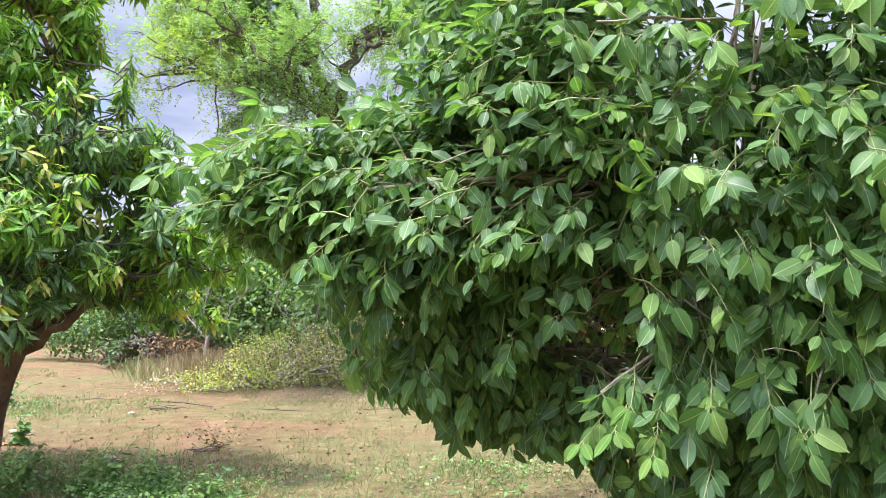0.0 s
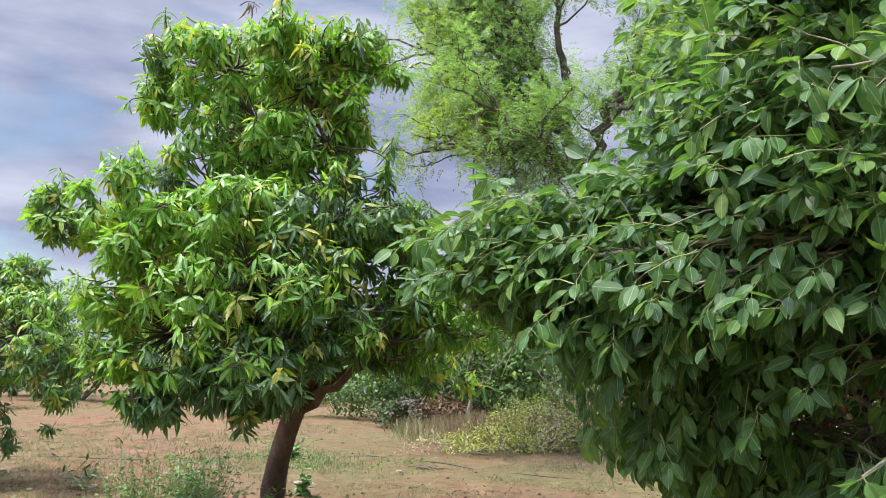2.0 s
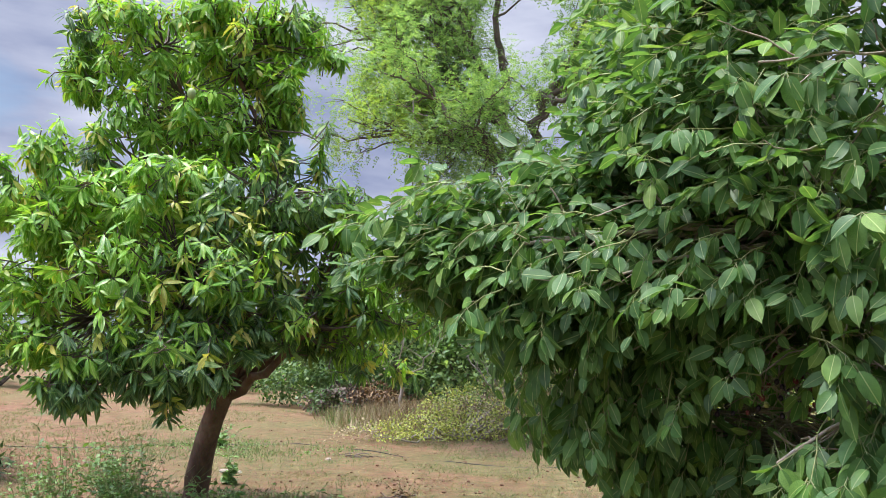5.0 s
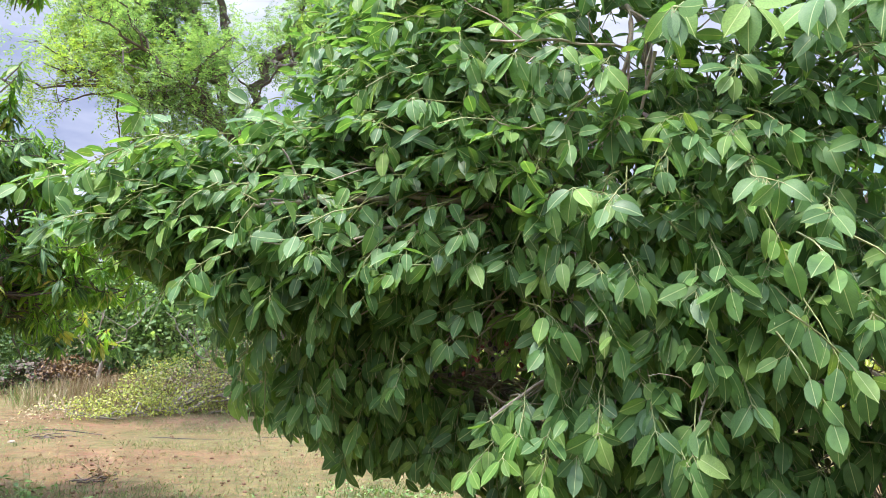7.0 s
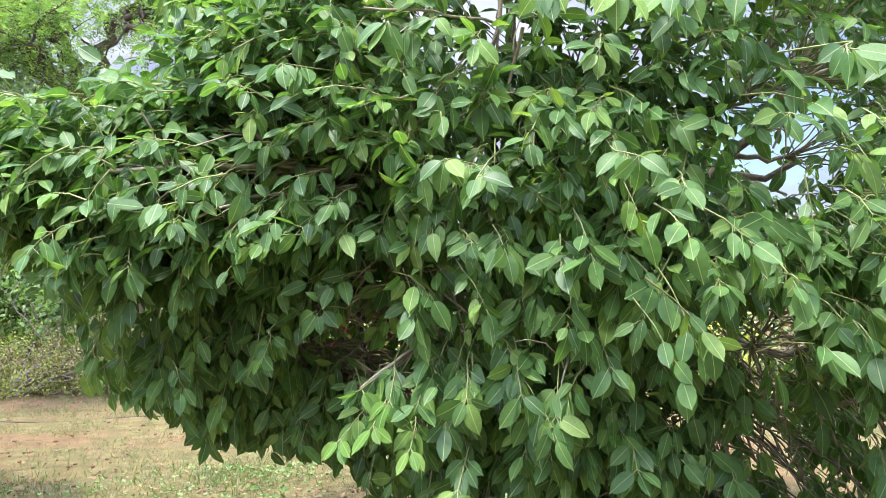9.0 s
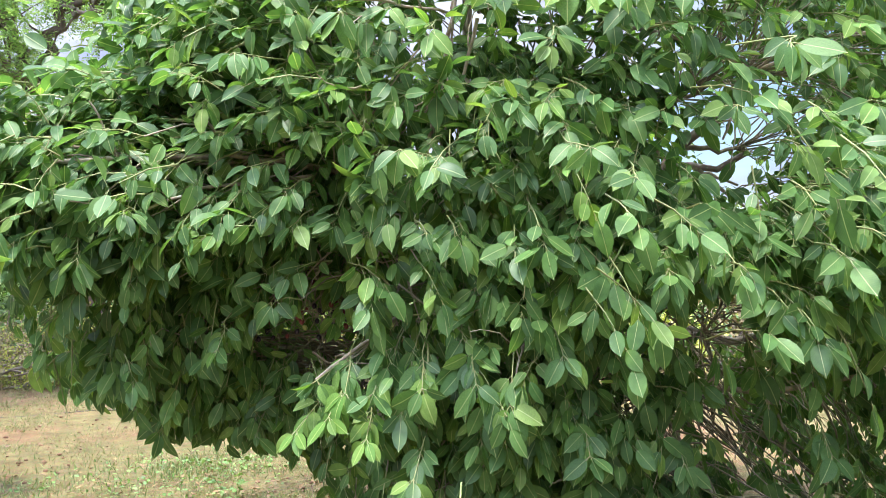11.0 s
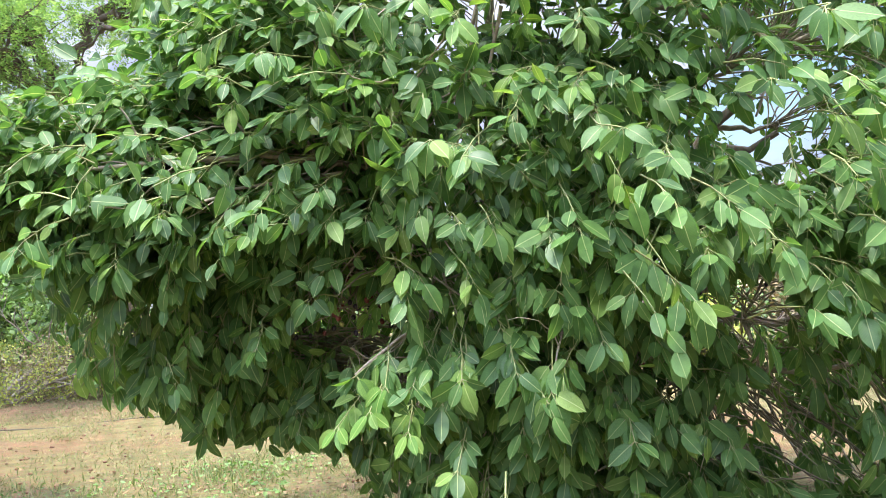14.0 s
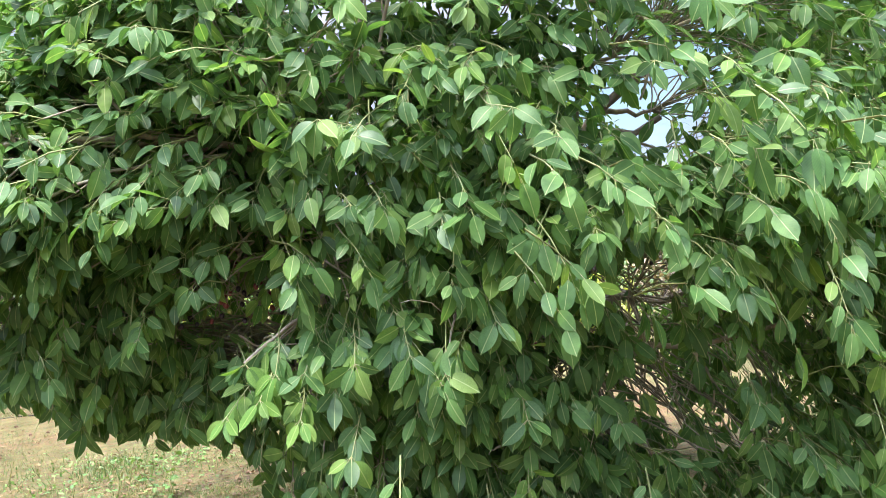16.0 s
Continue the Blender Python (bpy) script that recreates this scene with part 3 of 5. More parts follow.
NEAR = (   # shoots nearest the path: where they start, where they end, leaves, leaf length, share of lighter leaves (young, or with backlight painted in)
    ((0.68, 2.62, 1.37), (0.48, 2.50, 1.25), 11, 0.125, 0.55), ((0.62, 2.60, 1.36), (0.55, 2.42, 1.22), 8, 0.13, 0.3),
    ((0.55, 2.62, 1.22), (0.42, 2.52, 1.10), 8, 0.115, 0.7), ((1.0, 2.2, 1.32), (0.95, 2.11, 1.20), 7, 0.135, 0.1),
    ((0.92, 2.45, 1.52), (0.87, 2.27, 1.38), 9, 0.125, 0.1), ((1.55, 2.40, 1.50), (1.48, 2.23, 1.39), 7, 0.135, 0.1),
    ((1.30, 2.40, 1.50), (1.28, 2.25, 1.42), 7, 0.12, 0.1), ((0.80, 2.20, 1.90), (0.63, 2.10, 1.90), 6, 0.115, 0.2),
    ((0.78, 2.15, 1.92), (0.69, 2.01, 1.84), 6, 0.12, 0.1), ((1.05, 1.95, 1.92), (1.00, 1.73, 1.86), 6, 0.12, 0.0),
    ((1.25, 1.95, 1.87), (1.15, 1.77, 1.80), 7, 0.115, 0.0), ((0.65, 2.35, 2.32), (0.48, 2.15, 2.28), 5, 0.135, 0.1),
    # overhead shoots with share 0.3 to 0.5: backlight is put into the leaf colour
    ((0.80, 2.40, 2.36), (0.63, 2.21, 2.33), 5, 0.125, 0.1), ((0.80, 1.75, 2.27), (0.69, 1.56, 2.18), 4, 0.14, 0.4),
    ((0.90, 1.62, 2.22), (0.78, 1.42, 2.14), 4, 0.135, 0.4), ((1.05, 1.65, 2.25), (0.94, 1.44, 2.17), 4, 0.14, 0.3),
    ((1.15, 1.58, 2.25), (1.03, 1.37, 2.17), 3, 0.14, 0.5), ((1.40, 1.50, 2.10), (1.27, 1.36, 2.03), 4, 0.135, 0.0),
    ((1.80, 2.10, 1.45), (1.68, 1.89, 1.37), 9, 0.125, 0.0), ((1.90, 2.10, 1.65), (1.78, 1.94, 1.58), 8, 0.115, 0.1),
    ((0.05, 3.00, 1.60), (-0.05, 2.87, 1.48), 7, 0.12, 0.2), ((0.10, 3.02, 1.70), (0.03, 2.92, 1.61), 6, 0.12, 0.6),
    ((0.20, 2.85, 1.83), (0.13, 2.76, 1.78), 3, 0.13, 0.2), ((0.75, 2.35, 1.75), (0.72, 2.15, 1.68), 8, 0.115, 0.0),
    ((1.10, 2.25, 1.70), (1.05, 2.05, 1.62), 8, 0.12, 0.0), ((0.80, 2.40, 1.10), (0.72, 2.28, 0.98), 9, 0.125, 0.2),
    ((1.25, 2.25, 1.15), (1.18, 2.08, 1.05), 9, 0.13, 0.0), ((1.60, 2.30, 1.10), (1.52, 2.12, 1.00), 9, 0.125, 0.0),
    ((1.90, 2.00, 1.15), (1.82, 1.85, 1.05), 9, 0.125, 0.0), ((1.45, 2.10, 1.75), (1.40, 1.92, 1.66), 8, 0.11, 0.2),
    ((0.30, 2.75, 2.05), (0.15, 2.62, 2.02), 8, 0.115, 0.2), ((0.40, 2.60, 1.95), (0.28, 2.50, 1.90), 7, 0.115, 0.1),
    ((0.25, 2.85, 1.45), (0.2, 2.72, 1.34), 8, 0.12, 0.1),
    ((0.72, 2.50, 1.35), (0.62, 2.36, 1.22), 11, 0.130, 0.6), ((0.80, 2.42, 1.36), (0.74, 2.26, 1.24), 9, 0.135, 0.3), ((0.60, 2.55, 1.27), (0.50, 2.42, 1.15), 11, 0.125, 0.8),
    ((0.90, 2.30, 1.38), (0.86, 2.14, 1.26), 8, 0.135, 0.2), ((1.12, 2.20, 1.45), (1.08, 2.04, 1.34), 8, 0.13, 0.1), ((0.66, 2.48, 1.20), (0.60, 2.36, 1.09), 9, 0.12, 0.6),
    ((1.55, 1.95, 2.05), (1.45, 1.75, 2.0), 6, 0.12, 0.0), ((0.35, 2.55, 2.25), (0.22, 2.42, 2.22), 7, 0.12, 0.1),
)


def near_sprays(rng, tree):
    """Single leaves in hanging fans at the ends of the nearest shoots."""
    meshes = {}
    for v in range(5):
        for y, mt in enumerate((PLUM_LEAF, PLUM_YOUNG_OR_BACKLIT)):
            meshes[v, y] = leaf_mesh("leaf", [(0, 0, 0)], [(0, 1, 0)], [(0, 0, 1)], 1.0, 0.235 + 0.012 * v, PLUM_SHAPE_FINE,
                                     0.05 + 0.09 * v, 0.1 + 0.05 * ((v * 3) % 5), [mt])
    stalks = []
    for a, b, count, size, lighter in NEAR:
        a, b, count = np.array(a), np.array(b), count + 3
        T = unit(b - a)
        out = unit((b - PLUM_MID) * (1, 1, 0.3))
        S = unit(np.cross(out, UP))
        stalks.append((smooth_line([a + unit(PLUM_MID - a) * 0.35 + UP * 0.06, a, (a + b) / 2, b], 4), np.linspace(0.0027, 0.0015, 13)))
        for i in range(count):
            s = (i + 0.5) / count * 2 - 1
            s = s if i % 2 else -s
            u = 1.0 if i > count - 5 else 0.35 + 0.6 * i / count
            root = a + (b - a) * u
            D = unit(S * s * 1.05 + T * 0.35 - UP * (0.95 - 0.5 * abs(s)) + out * 0.22 + rng.normal(size=3) * 0.24)
            N = out * 0.8 + UP * 0.3 + S * s * 0.3 + rng.normal(size=3) * 0.3
            N = unit(N - D * (N @ D))
            X = np.cross(D, N)
            L = size * (0.48 + 0.28 * rng.random())
            foot = root + D * 0.016
            stalks.append((np.stack([root, foot, foot + D * 0.01]), (0.0013, 0.0013, 0.001)))
            m = Matrix(((X[0] * L, D[0] * L, N[0] * L, foot[0]), (X[1] * L, D[1] * L, N[1] * L, foot[1]), (X[2] * L, D[2] * L, N[2] * L, foot[2]), (0, 0, 0, 1)))
            leaf = part("leaf", meshes[rng.integers(5), int(rng.random() < lighter)], tree)
            leaf.matrix_basis = m
    part("shoot_growth", tubes_mesh("shoot_growth", stalks, [STALK_MAT], 5), tree, "yellow-green leaf stalks", "stuff")


def ball(c, r, stretch=1.0, sides=8, rings=6):
    """A closed round body as quads."""
    th = np.linspace(0.08, np.pi - 0.08, rings)
    return (np.stack([np.full(rings, c[0]), np.full(rings, c[1]), c[2] - np.cos(th) * r * stretch], 1), np.sin(th) * r)


def berries(rng, tree):
    spots = [(0.57, 2.97, 1.41), (0.71, 3.25, 1.65), (0.36, 3.31, 1.36), (1.63, 2.54, 1.21), (0.62, 3.05, 1.55), (0.8, 3.1, 1.5), (0.45, 3.15, 1.42),
             (1.75, 2.65, 1.5), (1.7, 2.6, 1.62), (1.5, 2.6, 1.0), (1.2, 2.7, 1.05), (2.1, 2.5, 1.5), (0.2, 3.2, 1.5), (0.9, 3.0, 1.3), (1.55, 2.7, 1.15), (0.68, 3.0, 1.45)]
    kinds = [tubes_mesh("berry", [ball((0, 0, 0), 1.0, 1.25)], [mt], 8) for mt in (BERRY_RIPE, BERRY_RED, BERRY_GREEN)]
    for c in spots:
        t = part("fruit_stalk", tubes_mesh("fruit_stalk", [branch(rng, np.array(c) + (rng.normal() * 0.05, 0.12, 0.16), c, 0.004, 0.002, 0.1, 0.04, 6)]
                 + [branch(rng, np.array(c) + (0, 0.02, 0.04), np.array(c) + rng.normal(size=3) * 0.06, 0.002, 0.0012, 0.1, 0.05, 5) for _ in range(12)], [TWIG_MAT], 4),
                 tree, "bunch of ripening dark berries")
        for i in range(18):
            p = np.array(c) + rng.normal(size=3) * (0.055, 0.05, 0.05)
            berry = part("berry", kinds[rng.choice(3, p=(0.55, 0.27, 0.18))], t)
            berry.matrix_parent_inverse = Matrix()
            r = 0.0075 + 0.003 * rng.random()
            berry.matrix_basis = Matrix.LocRotScale(Vector(p), Euler((rng.normal() * 0.3, rng.normal() * 0.3, 0)), (r, r, r))


def low_rim(p):
    """Height of the crown's lower rim at points, rising towards the side bough."""
    slope = np.interp(p[..., 0] / np.maximum(p[..., 1], 0.5), (-0.285, -0.21, -0.165, -0.135, -0.10, -0.03, 0.0, 0.07, 0.165, 0.20, 0.30),
                      (0.108, 0.022, -0.010, -0.060, -0.115, -0.150, -0.168, -0.165, -0.21, -0.25, -0.45))
    return 1.5 + np.hypot(p[..., 0], p[..., 1]) * slope


def build_plum():
    rng = np.random.default_rng(11)
    tree = thing("java_plum_tree", (2.15, 4.75, 0.0), "leafy java plum tree with drooping glossy leaves and dark berries", "tree")
    # stems
    stems = [branch(rng, PLUM_AT + (0, 0, -0.1), (1.75, 4.55, 1.15), 0.16, 0.10, 0.06, 0.02)]
    part("trunk", tubes_mesh("trunk", stems, [PLUM_BARK], 12), tree, "short grey-brown trunk")
    fork = np.array([1.75, 4.55, 1.1])
    tips = [(0.70, 3.20, 1.98), (1.75, 3.35, 2.55), (2.75, 3.2, 1.55), (3.5, 4.2, 2.4), (0.4, 5.4, 2.6), (2.6, 6.3, 2.8),
            (1.5, 4.4, 3.7), (0.9, 3.3, 1.35), (2.0, 3.0, 1.15), (2.6, 3.1, 2.55), (0.7, 4.2, 3.0), (3.2, 3.7, 1.3), (1.3, 3.1, 1.9)]
    limb_pts = []
    for tip in tips:
        pts, rad = branch(rng, fork, tip, 0.055, 0.020, 0.09, 0.018, 12, 0.06)
        limb_pts.append(pts[7:])
        part("limb", tubes_mesh("limb", [(pts, rad)], [PLUM_BARK], 8), tree)
        for q in range(5):
            c = pts[4 + q + q // 3]
            away = unit(unit(c - PLUM_MID) + rng.normal(size=3) * 0.7)
            side, rs = branch(rng, c, c + away * (0.3 + 0.3 * rng.random()), 0.017, 0.008, 0.12, 0.03, 8, 0.05)
            limb_pts.append(side[3:])
            part("limb", tubes_mesh("limb", [(side, rs)], [TWIG_MAT], 6), tree)
    # boughs that show between the leaves
    for line, r in SHOWN:
        q = np.array(line)
        q = np.concatenate([branch(rng, a, b, 1, 1, 0.02, 0.012, 5)[0][: 5 if b is q[-1] else 4] for a, b in zip(q[:-1], q[1:])] + [q[-1:]])
        part("limb", tubes_mesh("limb", [(q, np.linspace(r, r * 0.55, len(q)))], [TWIG_MAT], 7), tree)
        for k in range(2, len(q) - 1, 2):
            way = unit(unit(q[k + 1] - q[k]) * 0.8 + rng.normal(size=3) * 0.6)
            side = branch(rng, q[k], q[k] + way * (0.12 + 0.2 * rng.random()), r * 0.5, r * 0.22, 0.10, 0.014, 7, 0.03)
            part("twig", tubes_mesh("twig", [side], [TWIG_MAT], 5), tree)
    limb_pts = np.concatenate(limb_pts)
    # where the twigs begin: a rounded crown, denser outside
    n = 14500
    d = unit(rng.normal(size=(n, 3)))
    R = np.array([2.62, 2.62, 2.45])
    f = 1 - 0.34 * rng.random(n) ** 2.0
    P = PLUM_MID + d * R * f[:, None] * (1 + 0.10 * lumps(d * 3, 1.0, 5))[:, None]
    low = np.interp(P[:, 0] / P[:, 1], (0.12, 0.32), (1.0, 0.0))
    low = low * (1.80 - 0.12 * P[:, 1]) + (1 - low) * 0.5
    keep = P[:, 2] > low + 0.22 * rng.random(n)
    keep &= lumps(P, 3.6, 8) + 0.7 * rng.random(n) > -0.35
    back = (P[:, 1] > 5.0) & (rng.random(n) < 0.82)
    keep &= ~back
    keep &= ~((P[:, 0] < 0.45) & (P[:, 1] > 3.35) & (P[:, 2] < 2.35) & (rng.random(n) < 0.65))     # airy behind the side bough
    keep &= ~((P[:, 0] > 0.6 * P[:, 1]) & (P[:, 2] > 1.85) & (rng.random(n) < 0.22))     # thin on the far flank
    keep &= ~((P[:, 0] < 0.95) & (P[:, 2] < 1.6) & (P[:, 1] < 3.3) & (rng.random(n) < 0.85))     # hollow under the side bough
    P = P[keep]
    # the low bough that reaches out sideways, the curtain that hangs under it, and the low side boughs
    groups = [P]
    ways = [None]
    for a, b, wide, count, way in BOUGHS:
        u = rng.random(count)
        axis = np.array(a) * (1 - u)[:, None] + np.array(b) * u[:, None]
        groups.append(axis + rng.normal(size=(count, 3)) * np.array(wide) * (1.15 - 0.55 * u)[:, None])
        ways.append(np.tile(way, (count, 1)))
    P = np.concatenate(groups)
    n = len(P)
    # the skirt hangs back under the crown
    set_back = 1 + 0.09 * np.clip((1.45 - P[:, 2]) / 0.4, 0, 1) * (P[:, 1] < 4.0)
    P = np.array([0, 0, 1.45]) + (P - (0, 0, 1.45)) * set_back[:, None]
    out = unit(P - PLUM_MID)
    T = unit(out * 0.8 + rng.normal(size=(n, 3)) * 0.35 + np.array([0, 0, -0.12]))
    W = np.concatenate(ways[1:])
    T[-len(W):] = unit(W + rng.normal(size=W.shape) * 0.32)
    # open pockets between the boughs
    keep = np.ones(n, bool)
    for a, b, r, left in POCKETS:
        a, b = np.array(a), np.array(b)
        along = np.clip(((P - a) @ (b - a)) / ((b - a) @ (b - a)), 0, 1)
        off = np.linalg.norm(P + T * 0.12 - a - along[:, None] * (b - a), axis=1)
        keep &= (off > r * (0.9 + 0.35 * lumps(P, 6.0, 9))) | (rng.random(n) < left)
    keep &= P[:, 2] > low_rim(P) + 0.04
    # the low front is ragged: clusters with twiggy gaps between
    keep &= ~((P[:, 0] > 0.28 * P[:, 1]) & (P[:, 2] < 1.55) & (lumps(P, 6.5, 16) + 0.35 * rng.normal(size=n) < -0.65))
    P, T = P[keep], T[keep]
    n = len(P)
    length = 0.10 + 0.12 * rng.random(n)
    flat = np.clip((P[:, 2] - 1.6) / 0.45, 0, 1) * np.interp(P[:, 0] / P[:, 1], (0.2, 0.4), (1.0, 0.75))
    B, D, N, L = plum_sprays(rng, P, T, 4, 0.077, length, flat)
    k = B.shape[1]
    # young outer shoots carry the lighter leaf
    lighter = (rng.random(n) < 0.06) & (np.linalg.norm((P - PLUM_MID) / R, axis=1) > 0.85)
    lime = (rng.random((n, k)) < 0.02) | lighter[:, None]
    sel = rng.random((n, k)) < 0.92
    mid = B + D * L[..., None] * 0.55
    for a, b, r in CLEAR:
        a, b = np.array(a), np.array(b)
        along = np.clip(((mid - a) @ (b - a)) / ((b - a) @ (b - a)), 0, 1)
        sel &= np.linalg.norm(mid - a - along[..., None] * (b - a), axis=2) > r * (0.6 + 0.5 * along + 0.5 * rng.random(L.shape))
    # the crown's lower rim rises towards the side bough
    tip = B + D * L[..., None]
    sel &= tip[..., 2] > low_rim(tip) + 0.06 * lumps(P, 9.0, 14)[:, None]
    far = sel & (B[..., 1] > 3.45)
    sel &= ~far
    Lb = L[far]
    part("crown", leaf_mesh("crown", B[far], D[far], N[far], Lb, Lb * (0.23 + 0.06 * rng.random(len(Lb))), PLUM_SHAPE_FAR,
                            -0.06 + 0.5 * rng.random(len(Lb)), 0.03 + 0.4 * rng.random(len(Lb)), [PLUM_LEAF, PLUM_YOUNG_OR_BACKLIT], lime[far].astype(int)), tree, "shaded inner and farther leaves", "stuff")
    Bs, Ds, Ns, Ls = B[sel], D[sel], N[sel], L[sel]
    me = leaf_mesh("crown", Bs, Ds, Ns, Ls, Ls * (0.22 + 0.055 * rng.random(len(Ls))), PLUM_SHAPE,
                   -0.06 + 0.5 * rng.random(len(Ls)), 0.03 + 0.32 * rng.random(len(Ls)) ** 1.5 + 0.3 * rng.random(len(Ls)) * np.repeat(flat[:, None], k, 1)[sel], [PLUM_LEAF, PLUM_YOUNG_OR_BACKLIT], lime[sel].astype(int))
    part("crown", me, tree, "dense drooping glossy green leaves", "stuff")
    # stalks of the leaves on the near side
    near = Bs[:, 1] < 3.3
    b, dv = Bs[near], Ds[near]
    sd = unit(np.cross(dv, UP + 0.02)) * 0.0011
    ud = np.cross(dv, sd)
    tri = [sd, -0.5 * sd + 0.87 * ud, -0.5 * sd - 0.87 * ud]
    V = np.stack([b - dv * 0.022 + o for o in tri] + [b + dv * 0.006 + o for o in tri], 1).reshape(-1, 3)
    Q = (np.array([(0, 1, 4, 3), (1, 2, 5, 4), (2, 0, 3, 5)])[None] + (np.arange(len(b)) * 6)[:, None, None]).reshape(-1, 4)
    part("leaf_stalk_growth", quad_mesh("leaf_stalk_growth", V, Q, [STALK_MAT]), tree, "thin yellow-green leaf stalks", "stuff")
    # twigs
    paths = []
    u = np.array([0.0, 0.45, 0.86])
    for i in range(n):
        pts = P[i] + T[i] * (length[i] * u)[:, None] - UP * (length[i] * 0.34 * u ** 2)[:, None]
        paths.append((pts, (0.0032, 0.0026, 0.0015)))
    part("twig_growth", tubes_mesh("twig_growth", paths, [STALK_MAT], 3), tree, "thin green twigs", "stuff")
    paths = []
    order = rng.permutation(n)
    for i in order[np.argsort(P[order, 1] > 3.6, kind="stable")][:1900]:
        j = np.argmin(np.linalg.norm(limb_pts - P[i], axis=1) + rng.random(len(limb_pts)) * 0.5)
        if np.linalg.norm(limb_pts[j] - P[i]) < 0.9:
            paths.append(branch(rng, limb_pts[j], P[i], 0.0052, 0.0028, 0.10, 0.022, 6, 0.05))
    part("branching", tubes_mesh("branching", paths, [TWIG_MAT], 4), tree, "pale brown branchlets", "stuff")
    # bare twigs hanging in the open pockets
    paths = []
    for c, w, count in (((0.68, 3.15, 1.6), (0.16, 0.2, 0.12), 110), ((1.85, 2.65, 1.15), (0.25, 0.2, 0.12), 120), ((1.95, 2.6, 1.5), (0.2, 0.2, 0.12), 60), ((1.2, 2.75, 1.1), (0.2, 0.15, 0.12), 60)):
        for _ in range(count):
            p = np.array(c) + rng.normal(size=3) * w
            e = p + rng.normal(size=3) * (0.13, 0.10, 0.07) - (0, 0.02, 0.12)
            paths.append(branch(rng, p, e, 0.0042, 0.0015, 0.10, 0.03, 6))
    for _ in range(18):
        u = 0.65 * rng.random()
        p = np.array([0.65, 3.05, 1.98]) * (1 - u) + np.array([-0.35, 2.9, 1.92]) * u + rng.normal(size=3) * (0.08, 0.16, 0.13)
        paths.append(branch(rng, p, p + (-0.12 - 0.22 * rng.random(), -0.10 + 0.12 * rng.normal(), 0.06 * rng.normal()), 0.0045, 0.0018, 0.10, 0.02, 6))
    part("twig_tangle", tubes_mesh("twig_tangle", paths, [TWIG_MAT], 4), tree, "tangle of thin bare brown twigs", "stuff")
    near_sprays(rng, tree)
    berries(rng, tree)
    return tree


plum = build_plum()


# ---------------------------------------------------------------- mango trees
def rosettes(rng, P, A, count, size, droop):
    """Whorls of long leaves round the shoot ends P that point along A."""
    n = len(P)
    S = unit(np.cross(A, np.array([0.3, 0.9, 0.2])))
    U = np.cross(A, S)
    rows = []
    for i in range(count):
        th = i * 2.4 + rng.normal(size=(n, 1)) * 0.3
        lat = np.cos(th) * S + np.sin(th) * U
        lift = 0.9 - 1.0 * i / count
        D = unit(lat + A * lift - UP * (droop * (0.5 + rng.random((n, 1)))))
        base = P - A * (0.07 * (i / count)) + D * 0.012
        N = A * 0.9 + UP * 0.5 + rng.normal(size=(n, 3)) * 0.22
        rows.append((base, D, N, size * (0.65 + 0.55 * rng.random(n)) * (0.75 + 0.35 * i / count)))
    return tuple(np.stack([r[j] for r in rows], 1) for j in range(4))


def lobe_points(rng, lobes, per_area):
    """Points on and just inside a crown made of rounded lobes: (centre, radii)."""
    pts, nor = [], []
    for c, r in lobes:
        c, r = np.array(c), np.array(r)
        n = int(per_area * 4 * np.pi * (r[0] * r[1] * r[2]) ** (2 / 3))
        d = unit(rng.normal(size=(n, 3)))
        f = 1 - 0.5 * rng.random(n) ** 1.8
        p = c + d * r * f[:, None] * (1 + 0.16 * lumps(d * 4 + c, 1.0, 3))[:, None]
        inside = np.zeros(n, bool)
        for c2, r2 in lobes:
            if c2 is not lobes and not np.allclose(c2, c):
                inside |= np.linalg.norm((p - c2) / np.array(r2), axis=1) < 0.72
        pts.append(p[~inside])
        nor.append(d[~inside])
    return np.concatenate(pts), np.concatenate(nor)


